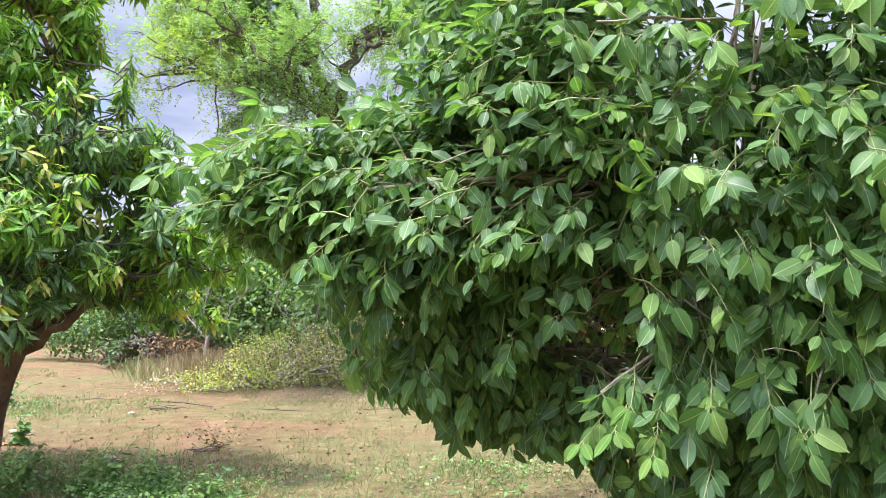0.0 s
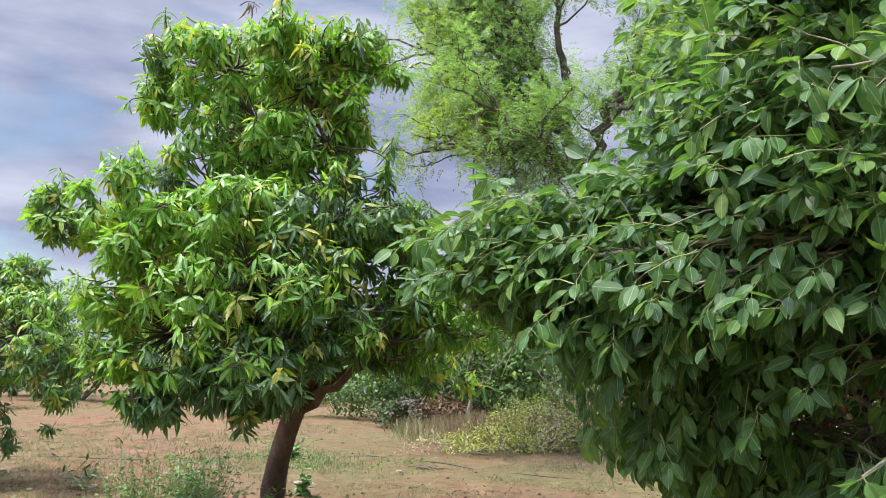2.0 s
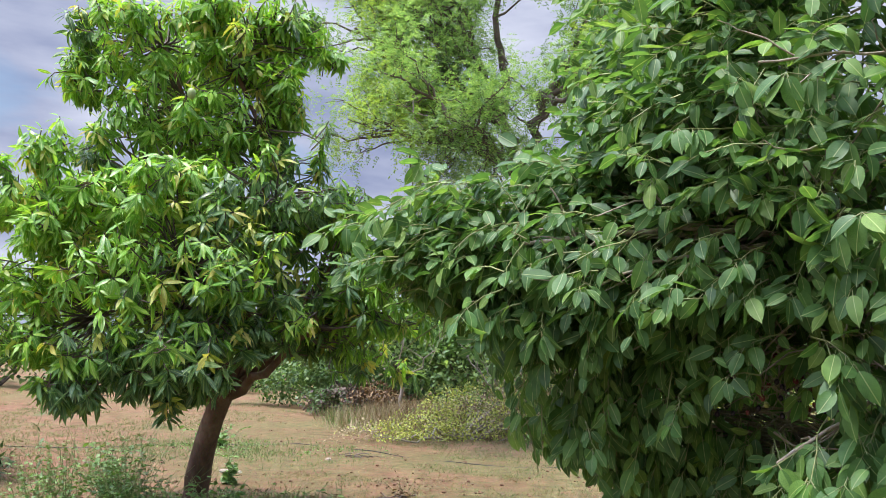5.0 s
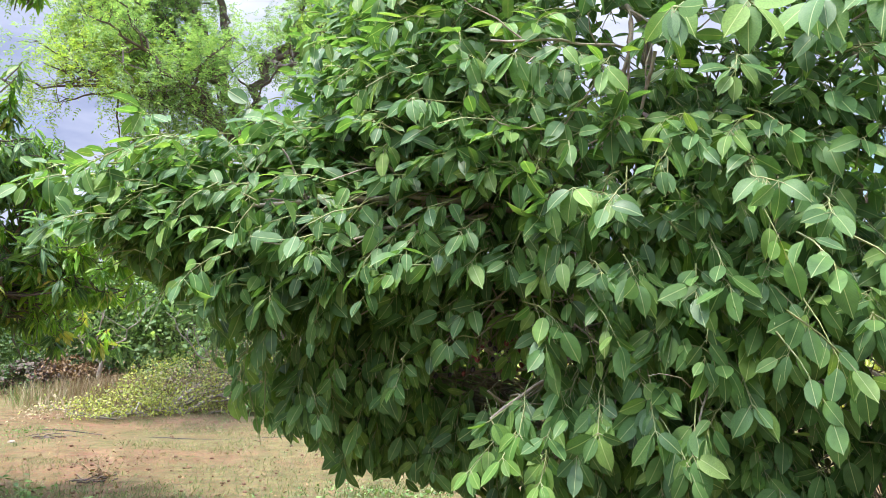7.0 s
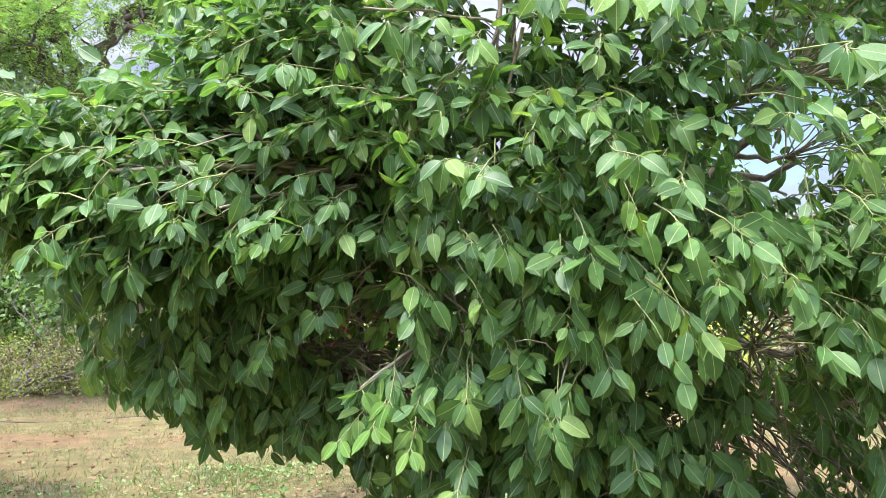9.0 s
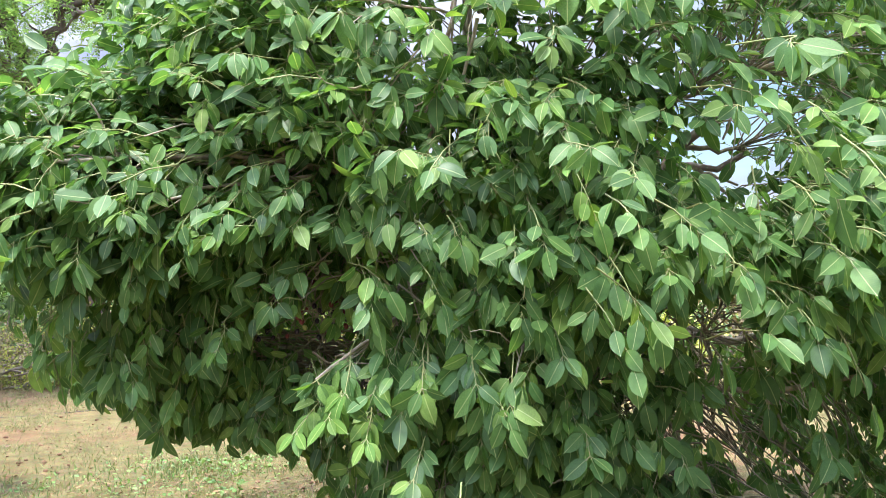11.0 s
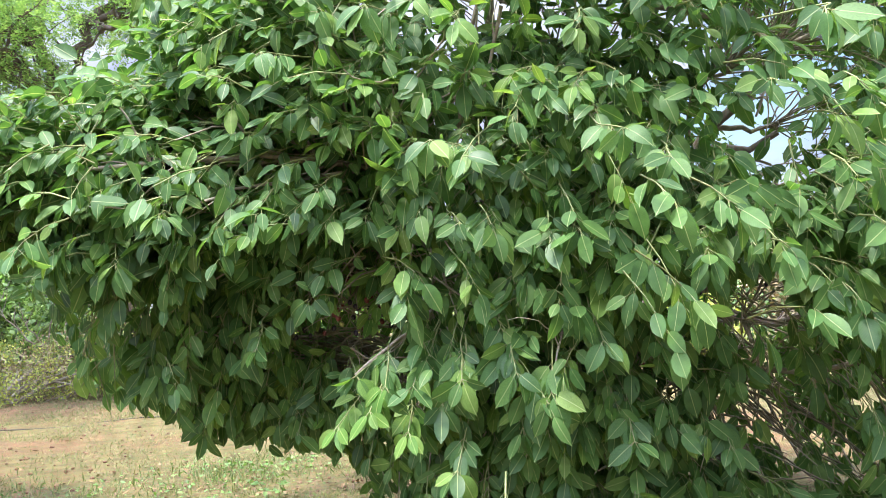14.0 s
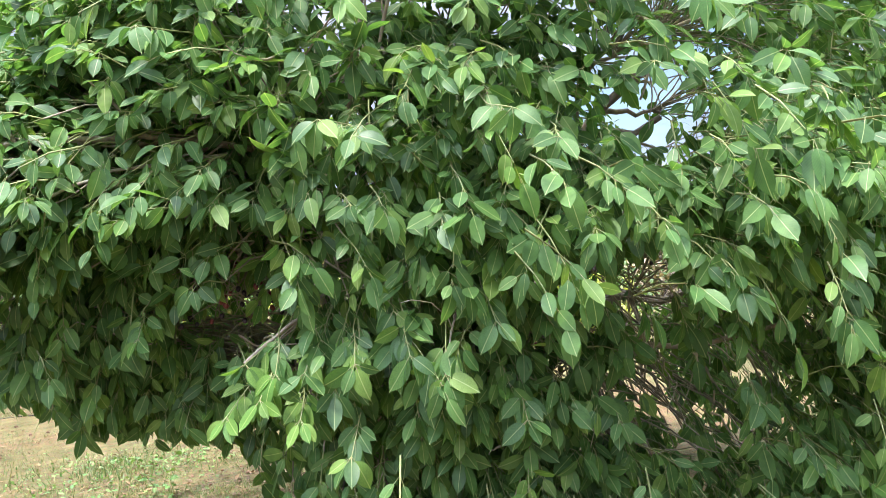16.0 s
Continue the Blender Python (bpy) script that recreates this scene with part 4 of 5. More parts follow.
def mango_tree(seed, base, lobes, limb_ends, fork, trunk_r, label, per_area=37, size=0.168, bend=(0.1, 0, 0), young_share=0.3, single=0, lush=0.0, hollow=None, low_limb=None, shoots=0):
    rng = np.random.default_rng(seed)
    tree = thing("mango_tree", base, label, "tree", "mango trees of the orchard")
    base, fork = np.array(base), np.array(fork)
    u = np.linspace(0, 1, 10)[:, None]
    pts = base + (fork - base) * u + np.array(bend) * (4 * u * (1 - u)) - UP * 0.08 * (1 - u)
    rad = trunk_r * (1.0 - 0.22 * u[:, 0]) * (1 + 0.25 * np.exp(-u[:, 0] * 9)) * (1 + 0.04 * rng.normal(size=10))
    part("trunk", tubes_mesh("trunk", [(pts, rad)], [MANGO_BARK], 14), tree, "leaning brown trunk")
    lp = []
    for e in limb_ends:
        q, r = branch(rng, fork - (0, 0, 0.06), e, trunk_r * 0.45, trunk_r * 0.13, 0.12, 0.025, 10, 0.02)
        lp.append(q[2:])
        part("limb", tubes_mesh("limb", [(q, r)], [MANGO_BARK], 9), tree)
    lp = np.concatenate(lp)
    knobs = []
    for c, r in lobes:
        for _ in range(4):
            k = unit(rng.normal(size=3) + (0, 0, 0.25))
            f = 0.16 + 0.2 * rng.random()
            knobs.append((tuple(np.array(c) + k * np.array(r) * (0.9 + 0.35 * rng.random())), tuple(np.full(3, f * max(0.55, np.mean(r))))))
    P, nor = lobe_points(rng, [*[(c, tuple(np.array(r) * 0.86)) for c, r in lobes], *knobs], per_area)
    keep = lumps(P, 4.2, seed + 2) + 0.7 * rng.random(len(P)) > -0.26
    if hollow:                             # an open gap under the crown
        a, b, r = np.array(hollow[0]), np.array(hollow[1]), hollow[2]
        along = np.clip(((P - a) @ (b - a)) / ((b - a) @ (b - a)), 0, 1)
        keep &= np.linalg.norm(P - a - along[:, None] * (b - a), axis=1) > r * (0.85 + 0.3 * rng.random(len(P)))
    if low_limb:
        q = np.array(low_limb)
        q = np.concatenate([branch(rng, c, d, 1, 1, 0.04, 0.012, 5)[0][:-1] for c, d in zip(q[:-1], q[1:])] + [q[-1:]])
        part("limb", tubes_mesh("limb", [(q, np.linspace(trunk_r * 0.32, trunk_r * 0.18, len(q)))], [MANGO_BARK], 9), tree, "bare low limb curving upward")
    P, nor = P[keep], nor[keep]
    # shoots that stand out of the crown
    for i in rng.choice(np.flatnonzero((nor[:, 2] > 0.35) & (P[:, 2] > 2.4)), shoots, replace=False) if shoots else ():
        way = unit(UP + nor[i] * 0.5 + rng.normal(size=3) * 0.2)
        rise = P[i] + way * np.array([[0.11], [0.22], [0.34]])[: rng.integers(1, 4)]
        P, nor = np.concatenate([P, rise]), np.concatenate([nor, np.tile(way, (len(rise), 1))])
    n = len(P)
    A = unit(nor * 0.8 + UP * 0.45 + rng.normal(size=(n, 3)) * 0.35)
    B, D, N, L = rosettes(rng, P, A, 11, size, 0.85)
    # young leaves lean sunward, so the lit side is also painted lighter
    sunny = unit(P - P.mean(0)) @ np.array(sun_dir)
    kind = np.zeros(n, int)
    fresh = lumps(P, 2.3, seed + 4) * 0.45 + rng.random(n) * 0.9 + 0.22 * sunny + lush * (2.2 * (P[:, 0] - P[:, 0].mean()) - P[:, 2] + P[:, 2].mean())
    kind[fresh > np.quantile(fresh, 1 - young_share)] = 1
    kind[rng.random(n) < 0.06] = 2
    kind[rng.random(n) < 0.005] = 3
    slot = np.repeat(kind[:, None], 11, 1)
    sel = rng.random(slot.shape) < 0.94
    if single:
        meshes = {(v, k): leaf_mesh("leaf", [(0, 0, 0)], [(0, 1, 0)], [(0, 0, 1)], 1.0, 0.12 + 0.01 * v, MANGO_SHAPE, 0.1 + 0.09 * v, 0.06 + 0.05 * v, [mt])
                  for v in range(4) for k, mt in enumerate((MANGO_LEAF, MANGO_YOUNG, MANGO_FLUSH, DRY_LEAF))}
        for i in np.argsort(P[:, 1])[:single]:
            for k in np.flatnonzero(sel[i]):
                b, y, z, g = B[i, k], unit(D[i, k]), N[i, k], L[i, k]
                z = unit(z - y * (y @ z))
                x = np.cross(y, z)
                leaf = part("leaf", meshes[int(rng.integers(4)), int(kind[i])], tree)
                leaf.matrix_basis = Matrix([[x[r] * g, y[r] * g, z[r] * g, b[r]] for r in range(3)] + [[0, 0, 0, 1]])
            sel[i] = False
    Lf = L[sel]
    me = leaf_mesh("crown", B[sel], D[sel], N[sel], Lf, Lf * (0.118 + 0.035 * rng.random(len(Lf))), MANGO_SHAPE,
                   0.10 + 0.42 * rng.random(len(Lf)), 0.04 + 0.2 * rng.random(len(Lf)), [MANGO_LEAF, MANGO_YOUNG, MANGO_FLUSH, DRY_LEAF], slot[sel])
    part("crown", me, tree, "dense whorls of long leaves, many fresh yellow-green", "stuff")
    paths = []
    for i in range(n):
        gap = np.linalg.norm(lp - P[i], axis=1)
        if rng.random() < 0.45 and gap.min() < 0.75:
            j = np.argmin(gap)
            paths.append(branch(rng, lp[j], P[i], 0.012, 0.005, 0.12, 0.02, 6, 0.03))
        else:
            inward = unit(P.mean(0) - P[i])
            paths.append((np.stack([P[i] - A[i] * 0.15 + inward * 0.06, P[i] - A[i] * 0.07, P[i]]), (0.006, 0.005, 0.004)))
    part("branching", tubes_mesh("branching", paths, [GREY_BARK], 5), tree, "thin grey-brown branchlets", "stuff")
    return tree


mango = mango_tree(
    21, (-4.12, 7.30, 0.0),
    # top
    [((-4.66, 6.23, 4.53), (0.47, 0.44, 0.41)), ((-4.01, 6.32, 4.43), (0.53, 0.49, 0.45)), ((-3.50, 6.62, 4.48), (0.53, 0.49, 0.45)), ((-3.14, 7.02, 4.58), (0.35, 0.34, 0.33)),
     ((-4.68, 6.08, 4.03), (0.41, 0.34, 0.27)), ((-3.33, 7.04, 4.11), (0.33, 0.32, 0.30)), ((-4.23, 7.12, 4.50), (0.70, 0.64, 0.52)),
     # waist
     ((-4.25, 6.27, 3.65), (0.46, 0.42, 0.38)), ((-3.66, 6.53, 3.62), (0.56, 0.48, 0.40)), ((-3.32, 6.93, 3.58), (0.24, 0.26, 0.27)), ((-4.31, 7.07, 3.76), (0.64, 0.56, 0.47)),
     # shoulders
     ((-5.30, 5.68, 2.79), (0.41, 0.34, 0.26)), ((-4.62, 5.61, 2.79), (0.49, 0.40, 0.31)), ((-4.05, 5.80, 2.75), (0.55, 0.49, 0.43)), ((-3.43, 6.08, 2.81), (0.59, 0.52, 0.45)),
     ((-2.98, 6.76, 2.86), (0.50, 0.46, 0.42)), ((-2.76, 7.29, 2.82), (0.28, 0.30, 0.33)), ((-4.53, 7.17, 2.94), (1.08, 0.87, 0.66)),
     # belly
     ((-4.69, 5.56, 2.25), (0.49, 0.43, 0.36)), ((-3.93, 5.52, 2.18), (0.58, 0.50, 0.43)), ((-3.30, 5.81, 2.14), (0.62, 0.52, 0.43)), ((-2.94, 6.56, 2.25), (0.56, 0.50, 0.43)),
     ((-2.71, 7.31, 2.32), (0.33, 0.36, 0.39)), ((-2.40, 6.95, 2.45), (0.30, 0.32, 0.40)), ((-2.02, 6.90, 2.50), (0.36, 0.34, 0.42)), ((-2.10, 6.95, 1.98), (0.34, 0.32, 0.34)), ((-1.75, 6.95, 2.25), (0.24, 0.26, 0.30)), ((-4.41, 7.36, 2.25), (1.33, 1.00, 0.67)),
     # skirt
     ((-4.61, 5.49, 1.67), (0.33, 0.31, 0.28)), ((-4.11, 5.51, 1.58), (0.41, 0.35, 0.29)), ((-3.52, 5.68, 1.58), (0.54, 0.43, 0.31)), ((-3.15, 6.24, 1.69), (0.40, 0.34, 0.25)),
     ((-2.92, 7.34, 1.94), (0.45, 0.39, 0.33)), ((-2.55, 7.40, 1.85), (0.33, 0.32, 0.34)), ((-4.26, 5.52, 1.23), (0.17, 0.19, 0.20)), ((-3.37, 5.89, 1.29), (0.22, 0.19, 0.17)),
     ((-3.88, 5.68, 1.35), (0.24, 0.22, 0.20)), ((-3.52, 7.72, 1.78), (0.54, 0.42, 0.30)), ((-2.60, 7.9, 1.60), (0.55, 0.40, 0.25))],
    [(-4.7, 6.1, 2.5), (-4.2, 6.4, 3.0), (-4.4, 6.7, 4.5), (-3.6, 6.8, 4.5), (-3.1, 6.6, 2.9), (-2.7, 7.1, 2.2), (-4.4, 6.0, 1.8), (-3.6, 6.0, 2.2)],
    (-3.68, 6.95, 1.18), 0.125, "broad mango tree with leaning trunk and fresh yellow-green shoots", bend=(-0.07, 0, 0.0), young_share=0.62, single=26, lush=0.06, per_area=42, size=0.156, shoots=60,
    hollow=((-1.75, 4.42, 1.54), (-2.80, 6.83, 1.58), 0.24), low_limb=((-3.70, 6.97, 1.12), (-3.32, 7.05, 1.45), (-3.07, 7.16, 1.60), (-3.00, 7.19, 1.77), (-2.9, 7.25, 2.1)))
mango_rng = np.random.default_rng(5)
fruit = part("mango_fruit", tubes_mesh("mango_fruit", [ball((-3.57, 5.90, 3.70), 0.037, 1.35)], [MANGO_SKIN], 14), mango, "pale green unripe mango")
part("stalk", tubes_mesh("stalk", [branch(mango_rng, (-3.57, 5.90, 3.75), (-3.66, 6.3, 4.1), 0.004, 0.005, 0.06, 0.02, 6)], [STALK_MAT], 6), fruit)

mango_left = mango_tree(
    22, (-8.95, 8.30, 0.0),
    [((-8.64, 8.13, 2.24), (0.84, 0.75, 0.67)), ((-7.90, 8.17, 1.94), (0.56, 0.60, 0.64)), ((-7.68, 8.11, 1.30), (0.35, 0.39, 0.43)), ((-8.73, 8.03, 1.36), (0.59, 0.63, 0.67)),
     ((-9.52, 7.88, 1.94), (1.05, 1.00, 0.96)), ((-8.99, 8.49, 2.74), (0.52, 0.44, 0.35)), ((-9.18, 7.52, 1.21), (0.75, 0.67, 0.59)), ((-9.4, 8.8, 2.0), (1.1, 0.9, 0.8)), ((-8.85, 7.75, 0.85), (0.6, 0.5, 0.42)), ((-9.6, 7.6, 0.9), (0.7, 0.5, 0.45))],
    [(-8.4, 8.2, 1.9), (-9.8, 8.2, 2.2), (-9.0, 8.6, 2.6)],
    (-9.05, 8.35, 0.8), 0.10, "low round mango tree with dark lower foliage", per_area=34, size=0.14)


# ---------------------------------------------------------------- feathery tree behind
def feather_tree(seed, base, fork, limbs, label, tufts, trunk_r=0.2):
    """A tall tree with open limbs; side branches end in tufts of compound leaves."""
    rng = np.random.default_rng(seed)
    tree = thing("neem_tree", base, label, "tree")
    base, fork = np.array(base, float), np.array(fork, float)
    part("trunk", tubes_mesh("trunk", [branch(rng, base - (0, 0, 0.1), fork, trunk_r, trunk_r * 0.72, 0.03, 0.008, 10)], [GREY_BARK], 10), tree, "dark grey trunk")
    sides, tips, C, nor = [], [], [], []
    for line, r0 in limbs:
        q = smooth_line(line)
        q[1:] += rng.normal(size=(len(q) - 1, 3)) * 0.05
        part("limb", tubes_mesh("limb", [(q, np.linspace(r0, 0.02, len(q)))], [GREY_BARK], 7), tree)
        for k in range(5, len(q)):
            for _ in range(2):
                away = unit(unit(q[k] - q[k - 1]) * 0.5 + rng.normal(size=3) * (0.8, 0.8, 0.6) + UP * 0.12)
                e, r = branch(rng, q[k - 1], q[k - 1] + away * (0.7 + 0.8 * rng.random()), 0.028, 0.009, 0.10, 0.03, 8, 0.05)
                if lumps(e[-1:], 2.2, seed)[0] + 0.35 * rng.normal() < -0.55:
                    continue
                sides.append((e, r))
                for _ in range(tufts):
                    m = rng.integers(3, 8)
                    way = unit(away + rng.normal(size=3) * 0.8)
                    f, fr = branch(rng, e[m], e[m] + way * (0.2 + 0.35 * rng.random()), 0.009, 0.004, 0.10, 0.03, 5, 0.04)
                    tips.append((f, fr))
                    C.append(f[-1])
                    nor.append(way)
    C, nor = np.array(C), np.array(nor)
    keep = 0.5 * lumps(C, 3.0, seed + 5) + 0.9 * rng.random(len(C)) > 0.05
    C, nor = C[keep], nor[keep]
    part("branching", tubes_mesh("branching", sides + [tip for tip, k in zip(tips, keep) if k], [GREY_BARK], 4), tree, "fine dark branchlets", "stuff")
    fresh = lumps(C, 1.1, seed + 1) + 0.4 * rng.normal(size=len(C)) > 0.9
    # compound leaves
    nf = 17
    F = np.repeat(C, nf, 0) + rng.normal(size=(len(C) * nf, 3)) * 0.15
    FD = unit(np.repeat(nor, nf, 0) * 0.5 + rng.normal(size=(len(F), 3)) * 0.75 - UP * 0.1)
    S = unit(np.cross(FD, UP + 0.05))
    FN = np.cross(S, FD)
    B, D, N, L, K = [], [], [], [], []
    k = 9
    for i in range(k):
        s = i // 2 / 4
        sg = 1 if i % 2 else -1
        B.append(F + FD * (0.03 + 0.17 * s) - UP * 0.05 * s ** 2)
        D.append(unit(S * sg * (0 if i == k - 1 else 1) + FD * 0.6 - UP * 0.25 + rng.normal(size=F.shape) * 0.15))
        N.append(FN + UP * 0.4 + rng.normal(size=F.shape) * 0.3)
        L.append(0.060 * (0.8 + 0.4 * rng.random(len(F))))
        K.append(np.repeat(fresh, nf).astype(int))
    B, D, N, L, K = (np.concatenate(v) for v in (B, D, N, L, K))
    me = leaf_mesh("crown", B, D, N, L, L * 0.22, DIAMOND, 0.1, 0.0, [FEATHER_LEAF, FRESH_FEATHER], K)
    part("crown", me, tree, "airy light green feathery leaves with sky gaps", "stuff")
    return tree


NEEM_A, NEEM_B = (-1.98, 15.29, 4.91), (-2.49, 15.21, 6.05)
feather_tree(31, (-0.7, 16.3, 0.0), NEEM_A, (
    ((NEEM_A, NEEM_B, (-3.28, 14.8, 6.77), (-4.25, 14.5, 7.14), (-5.3, 14.3, 7.97)), 0.13),
    ((NEEM_B, (-2.95, 15.4, 7.22), (-3.49, 15.6, 8.55), (-3.70, 15.6, 9.9)), 0.10),
    ((NEEM_B, (-2.47, 15.1, 7.20), (-2.49, 14.7, 8.97), (-2.04, 14.6, 10.2)), 0.10),
    ((NEEM_A, (-1.79, 15.5, 6.58), (-1.35, 15.7, 7.12), (-0.77, 16.0, 8.79), (-0.3, 16.2, 10.0)), 0.12),
    ((NEEM_A, (-2.87, 14.9, 5.50), (-3.83, 14.5, 5.65), (-5.05, 14.2, 5.75)), 0.09),
    (((-3.28, 14.8, 6.77), (-4.0, 15.0, 8.0), (-4.5, 14.9, 9.0), (-5.1, 14.7, 9.9)), 0.07),
    (((-1.79, 15.5, 6.58), (-0.9, 15.2, 6.9), (-0.1, 15.0, 7.35), (1.0, 15.2, 8.0)), 0.07),
    ((NEEM_B, (-3.2, 15.9, 6.6), (-4.2, 16.4, 6.9), (-5.2, 16.5, 6.9)), 0.08),
    ((NEEM_A, (-2.4, 14.4, 5.3), (-2.9, 13.7, 5.6), (-3.8, 13.3, 6.3)), 0.07),
    (((-2.95, 15.4, 7.22), (-3.6, 15.9, 7.9), (-4.5, 16.2, 8.6), (-5.4, 16.2, 9.0)), 0.06),
    (((-1.79, 15.5, 6.58), (-1.2, 14.6, 6.3), (-0.4, 14.0, 6.2), (0.4, 13.6, 6.4)), 0.06)),
    "tall airy feathery-leaved tree behind the orchard trees", 6)


# ---------------------------------------------------------------- thicket and far trees
def bush(seed, name, at, lobes, mats, count, leaf, label, category, stem_mat=GREY_BARK, stems=5, group="", shares=None, width=0.32):
    """A shrub or far tree: stems and a crown of many small leaves in uneven lobes."""
    rng = np.random.default_rng(seed)
    t = thing(name, at, label, category, group)
    at = np.array(at, float)
    tot = sum(r[0] * r[2] for c, r in lobes)
    P, nor = [], []
    for c, r in lobes:
        m = int(count * r[0] * r[2] / tot)
        d = unit(rng.normal(size=(m, 3)))
        f = 1 - 0.6 * rng.random(m) ** 1.5
        P.append(at + np.array(c) + d * np.array(r) * (f * (1 + 0.22 * lumps(d * 4 + np.array(c), 1.0, seed)))[:, None])
        nor.append(d)
    P, nor = np.concatenate(P), np.concatenate(nor)
    keep = (P[:, 2] > 0.02) & (lumps(P, 3.0 / max(leaf * 9, 0.4), seed + 1) + 0.5 * rng.random(len(P)) > -0.3)
    P, nor = P[keep], nor[keep]
    n = len(P)
    D = unit(nor * 0.5 + rng.normal(size=(n, 3)) * 0.7 - UP * 0.15)
    L = leaf * (0.6 + 0.8 * rng.random(n))
    slot = np.zeros(n, int)
    if len(mats) > 1:                      # kinds in drifts, not evenly mixed
        drift = np.argsort(np.argsort(lumps(P, 1.5, seed + 3) + 0.55 * rng.normal(size=n))) / n
        slot = np.searchsorted(np.cumsum(shares)[:-1], drift)
    part("crown", leaf_mesh("crown", P, D, UP * 0.8 + nor * 0.5 + rng.normal(size=(n, 3)) * 0.4, L, L * width, DIAMOND, 0.15, 0.1, mats, slot), t, kind="stuff")
    paths = []
    for i in range(stems):
        c, r = lobes[i % len(lobes)]
        e = at + np.array(c) + rng.normal(size=3) * np.array(r) * 0.3
        paths.append(branch(rng, at + np.array((rng.normal() * 0.08, rng.normal() * 0.08, -0.05)), e, 0.02 + 0.016 * at[1] / 10, 0.008, 0.1, 0.03, 8))
    part("stem_growth", tubes_mesh("stem_growth", paths, [stem_mat], 6), t, kind="stuff")
    return t


bush(41, "creeper_mound", (-3.3, 15.6, 0),
     [((-1.5, -0.9, 0.08), (0.9, 0.8, 0.3)), ((-0.6, -0.5, 0.2), (0.9, 0.8, 0.42)), ((0.35, 0.0, 0.4), (0.9, 0.8, 0.62)), ((1.2, 0.2, 0.55), (0.9, 0.9, 0.75)), ((0.0, 0.9, 0.5), (1.2, 0.8, 0.6)), ((2.0, 0.3, 0.7), (0.9, 0.8, 0.85))],
     [LIME_LEAF, GRASS_MAT, STRAW], 20000, 0.05, "low sprawling yellow-green creeper mound on dry ground", "shrub", shares=[0.6, 0.15, 0.25], stem_mat=PALE_BARK, stems=26)
# dark mass below the shrubs, built as a heap of leaves and stems
bush(47, "dark_heap", (-7.1, 20.7, 0), [((0, 0, 0.4), (0.9, 0.7, 0.55)), ((0.7, 0.1, 0.3), (0.6, 0.5, 0.4)), ((-0.8, 0, 0.35), (0.8, 0.6, 0.45))],
     [DRY_LEAF, GREY_BARK, BUSH_LEAF], 9000, 0.09, "dark brown heap of leaves and stems under shrubs", "brushwood", shares=[0.45, 0.4, 0.15], stems=20)
bush(42, "shrub", (-8.0, 22.4, 0), [((0, 0, 0.9), (2.0, 1.4, 1.0)), ((0.9, -1.3, 2.3), (2.4, 1.5, 0.8)), ((1.8, 0.2, 1.6), (2.0, 1.5, 1.6)), ((-2.2, 0.4, 1.5), (2.2, 1.5, 1.5))],
     [BUSH_LEAF, FEATHER_LEAF], 16000, 0.13, "dark green dense shrub at the field edge", "shrub", shares=[0.6, 0.4])
bush(43, "shrub", (-4.2, 20.8, 0), [((0, 0, 1.4), (1.8, 1.4, 1.4)), ((1.4, 0.2, 2.0), (1.6, 1.3, 1.6)), ((-1.2, 0.3, 2.6), (1.7, 1.3, 1.5))],
     [BUSH_LEAF, FEATHER_LEAF], 11000, 0.14, "tall light green shrub behind the creeper mound", "shrub", shares=[0.4, 0.6])
bush(44, "shrub", (-0.8, 18.8, 0), [((0, 0, 1.0), (1.8, 1.3, 1.1)), ((1.5, 0.2, 1.6), (1.7, 1.3, 1.5)), ((-1.2, 0.3, 1.8), (1.6, 1.3, 1.5))],
     [BUSH_LEAF, FEATHER_LEAF], 10000, 0.14, "dark green shrub behind the creeper mound", "shrub", shares=[0.6, 0.4])
bush(45, "shrub", (4.5, 15.5, 0), [((0, 0, 0.9), (2.2, 1.4, 1.0)), ((2.2, 0.2, 1.2), (2.0, 1.4, 1.2)), ((-1.8, 0.3, 0.7), (1.6, 1.2, 0.8))],
     [LIME_LEAF, BUSH_LEAF, STRAW], 10000, 0.13, "bright yellow-green shrub beyond the plum tree", "shrub", shares=[0.5, 0.35, 0.15])
bush(46, "shrub", (11.0, 14.5, 0), [((0, 0, 0.9), (2.2, 1.4, 1.1)), ((2.4, 0.2, 1.3), (2.2, 1.4, 1.4)), ((-2.0, 0.3, 0.8), (1.9, 1.3, 0.9))],
     [LIME_LEAF, BUSH_LEAF, STRAW], 10000, 0.13, "bright yellow-green shrub beyond the plum tree", "shrub", shares=[0.5, 0.35, 0.15])
rng_b = np.random.default_rng(77)
for i in range(28):
    az = radians(62 - i * 5.0 + rng_b.normal() * 1.2)
    dd = 32 + 16 * rng_b.random()
    hh = 3.0 + 3.0 * rng_b.random()
    x, y = -math.sin(az) * dd, math.cos(az) * dd
    bush(100 + i, "far_tree", (x, y, 0), [((0, 0, hh * 0.55), (3.2, 2.5, hh * 0.5)), ((1.9, 0.3, hh * 0.4), (2.2, 2.0, hh * 0.4)), ((-1.8, -0.3, hh * 0.45), (2.4, 2.0, hh * 0.42))],
         [BUSH_LEAF, FEATHER_LEAF], 5200, 0.22, "green tree in the row at the field edge", "tree", group="far trees at the field edge", shares=[0.65, 0.35])


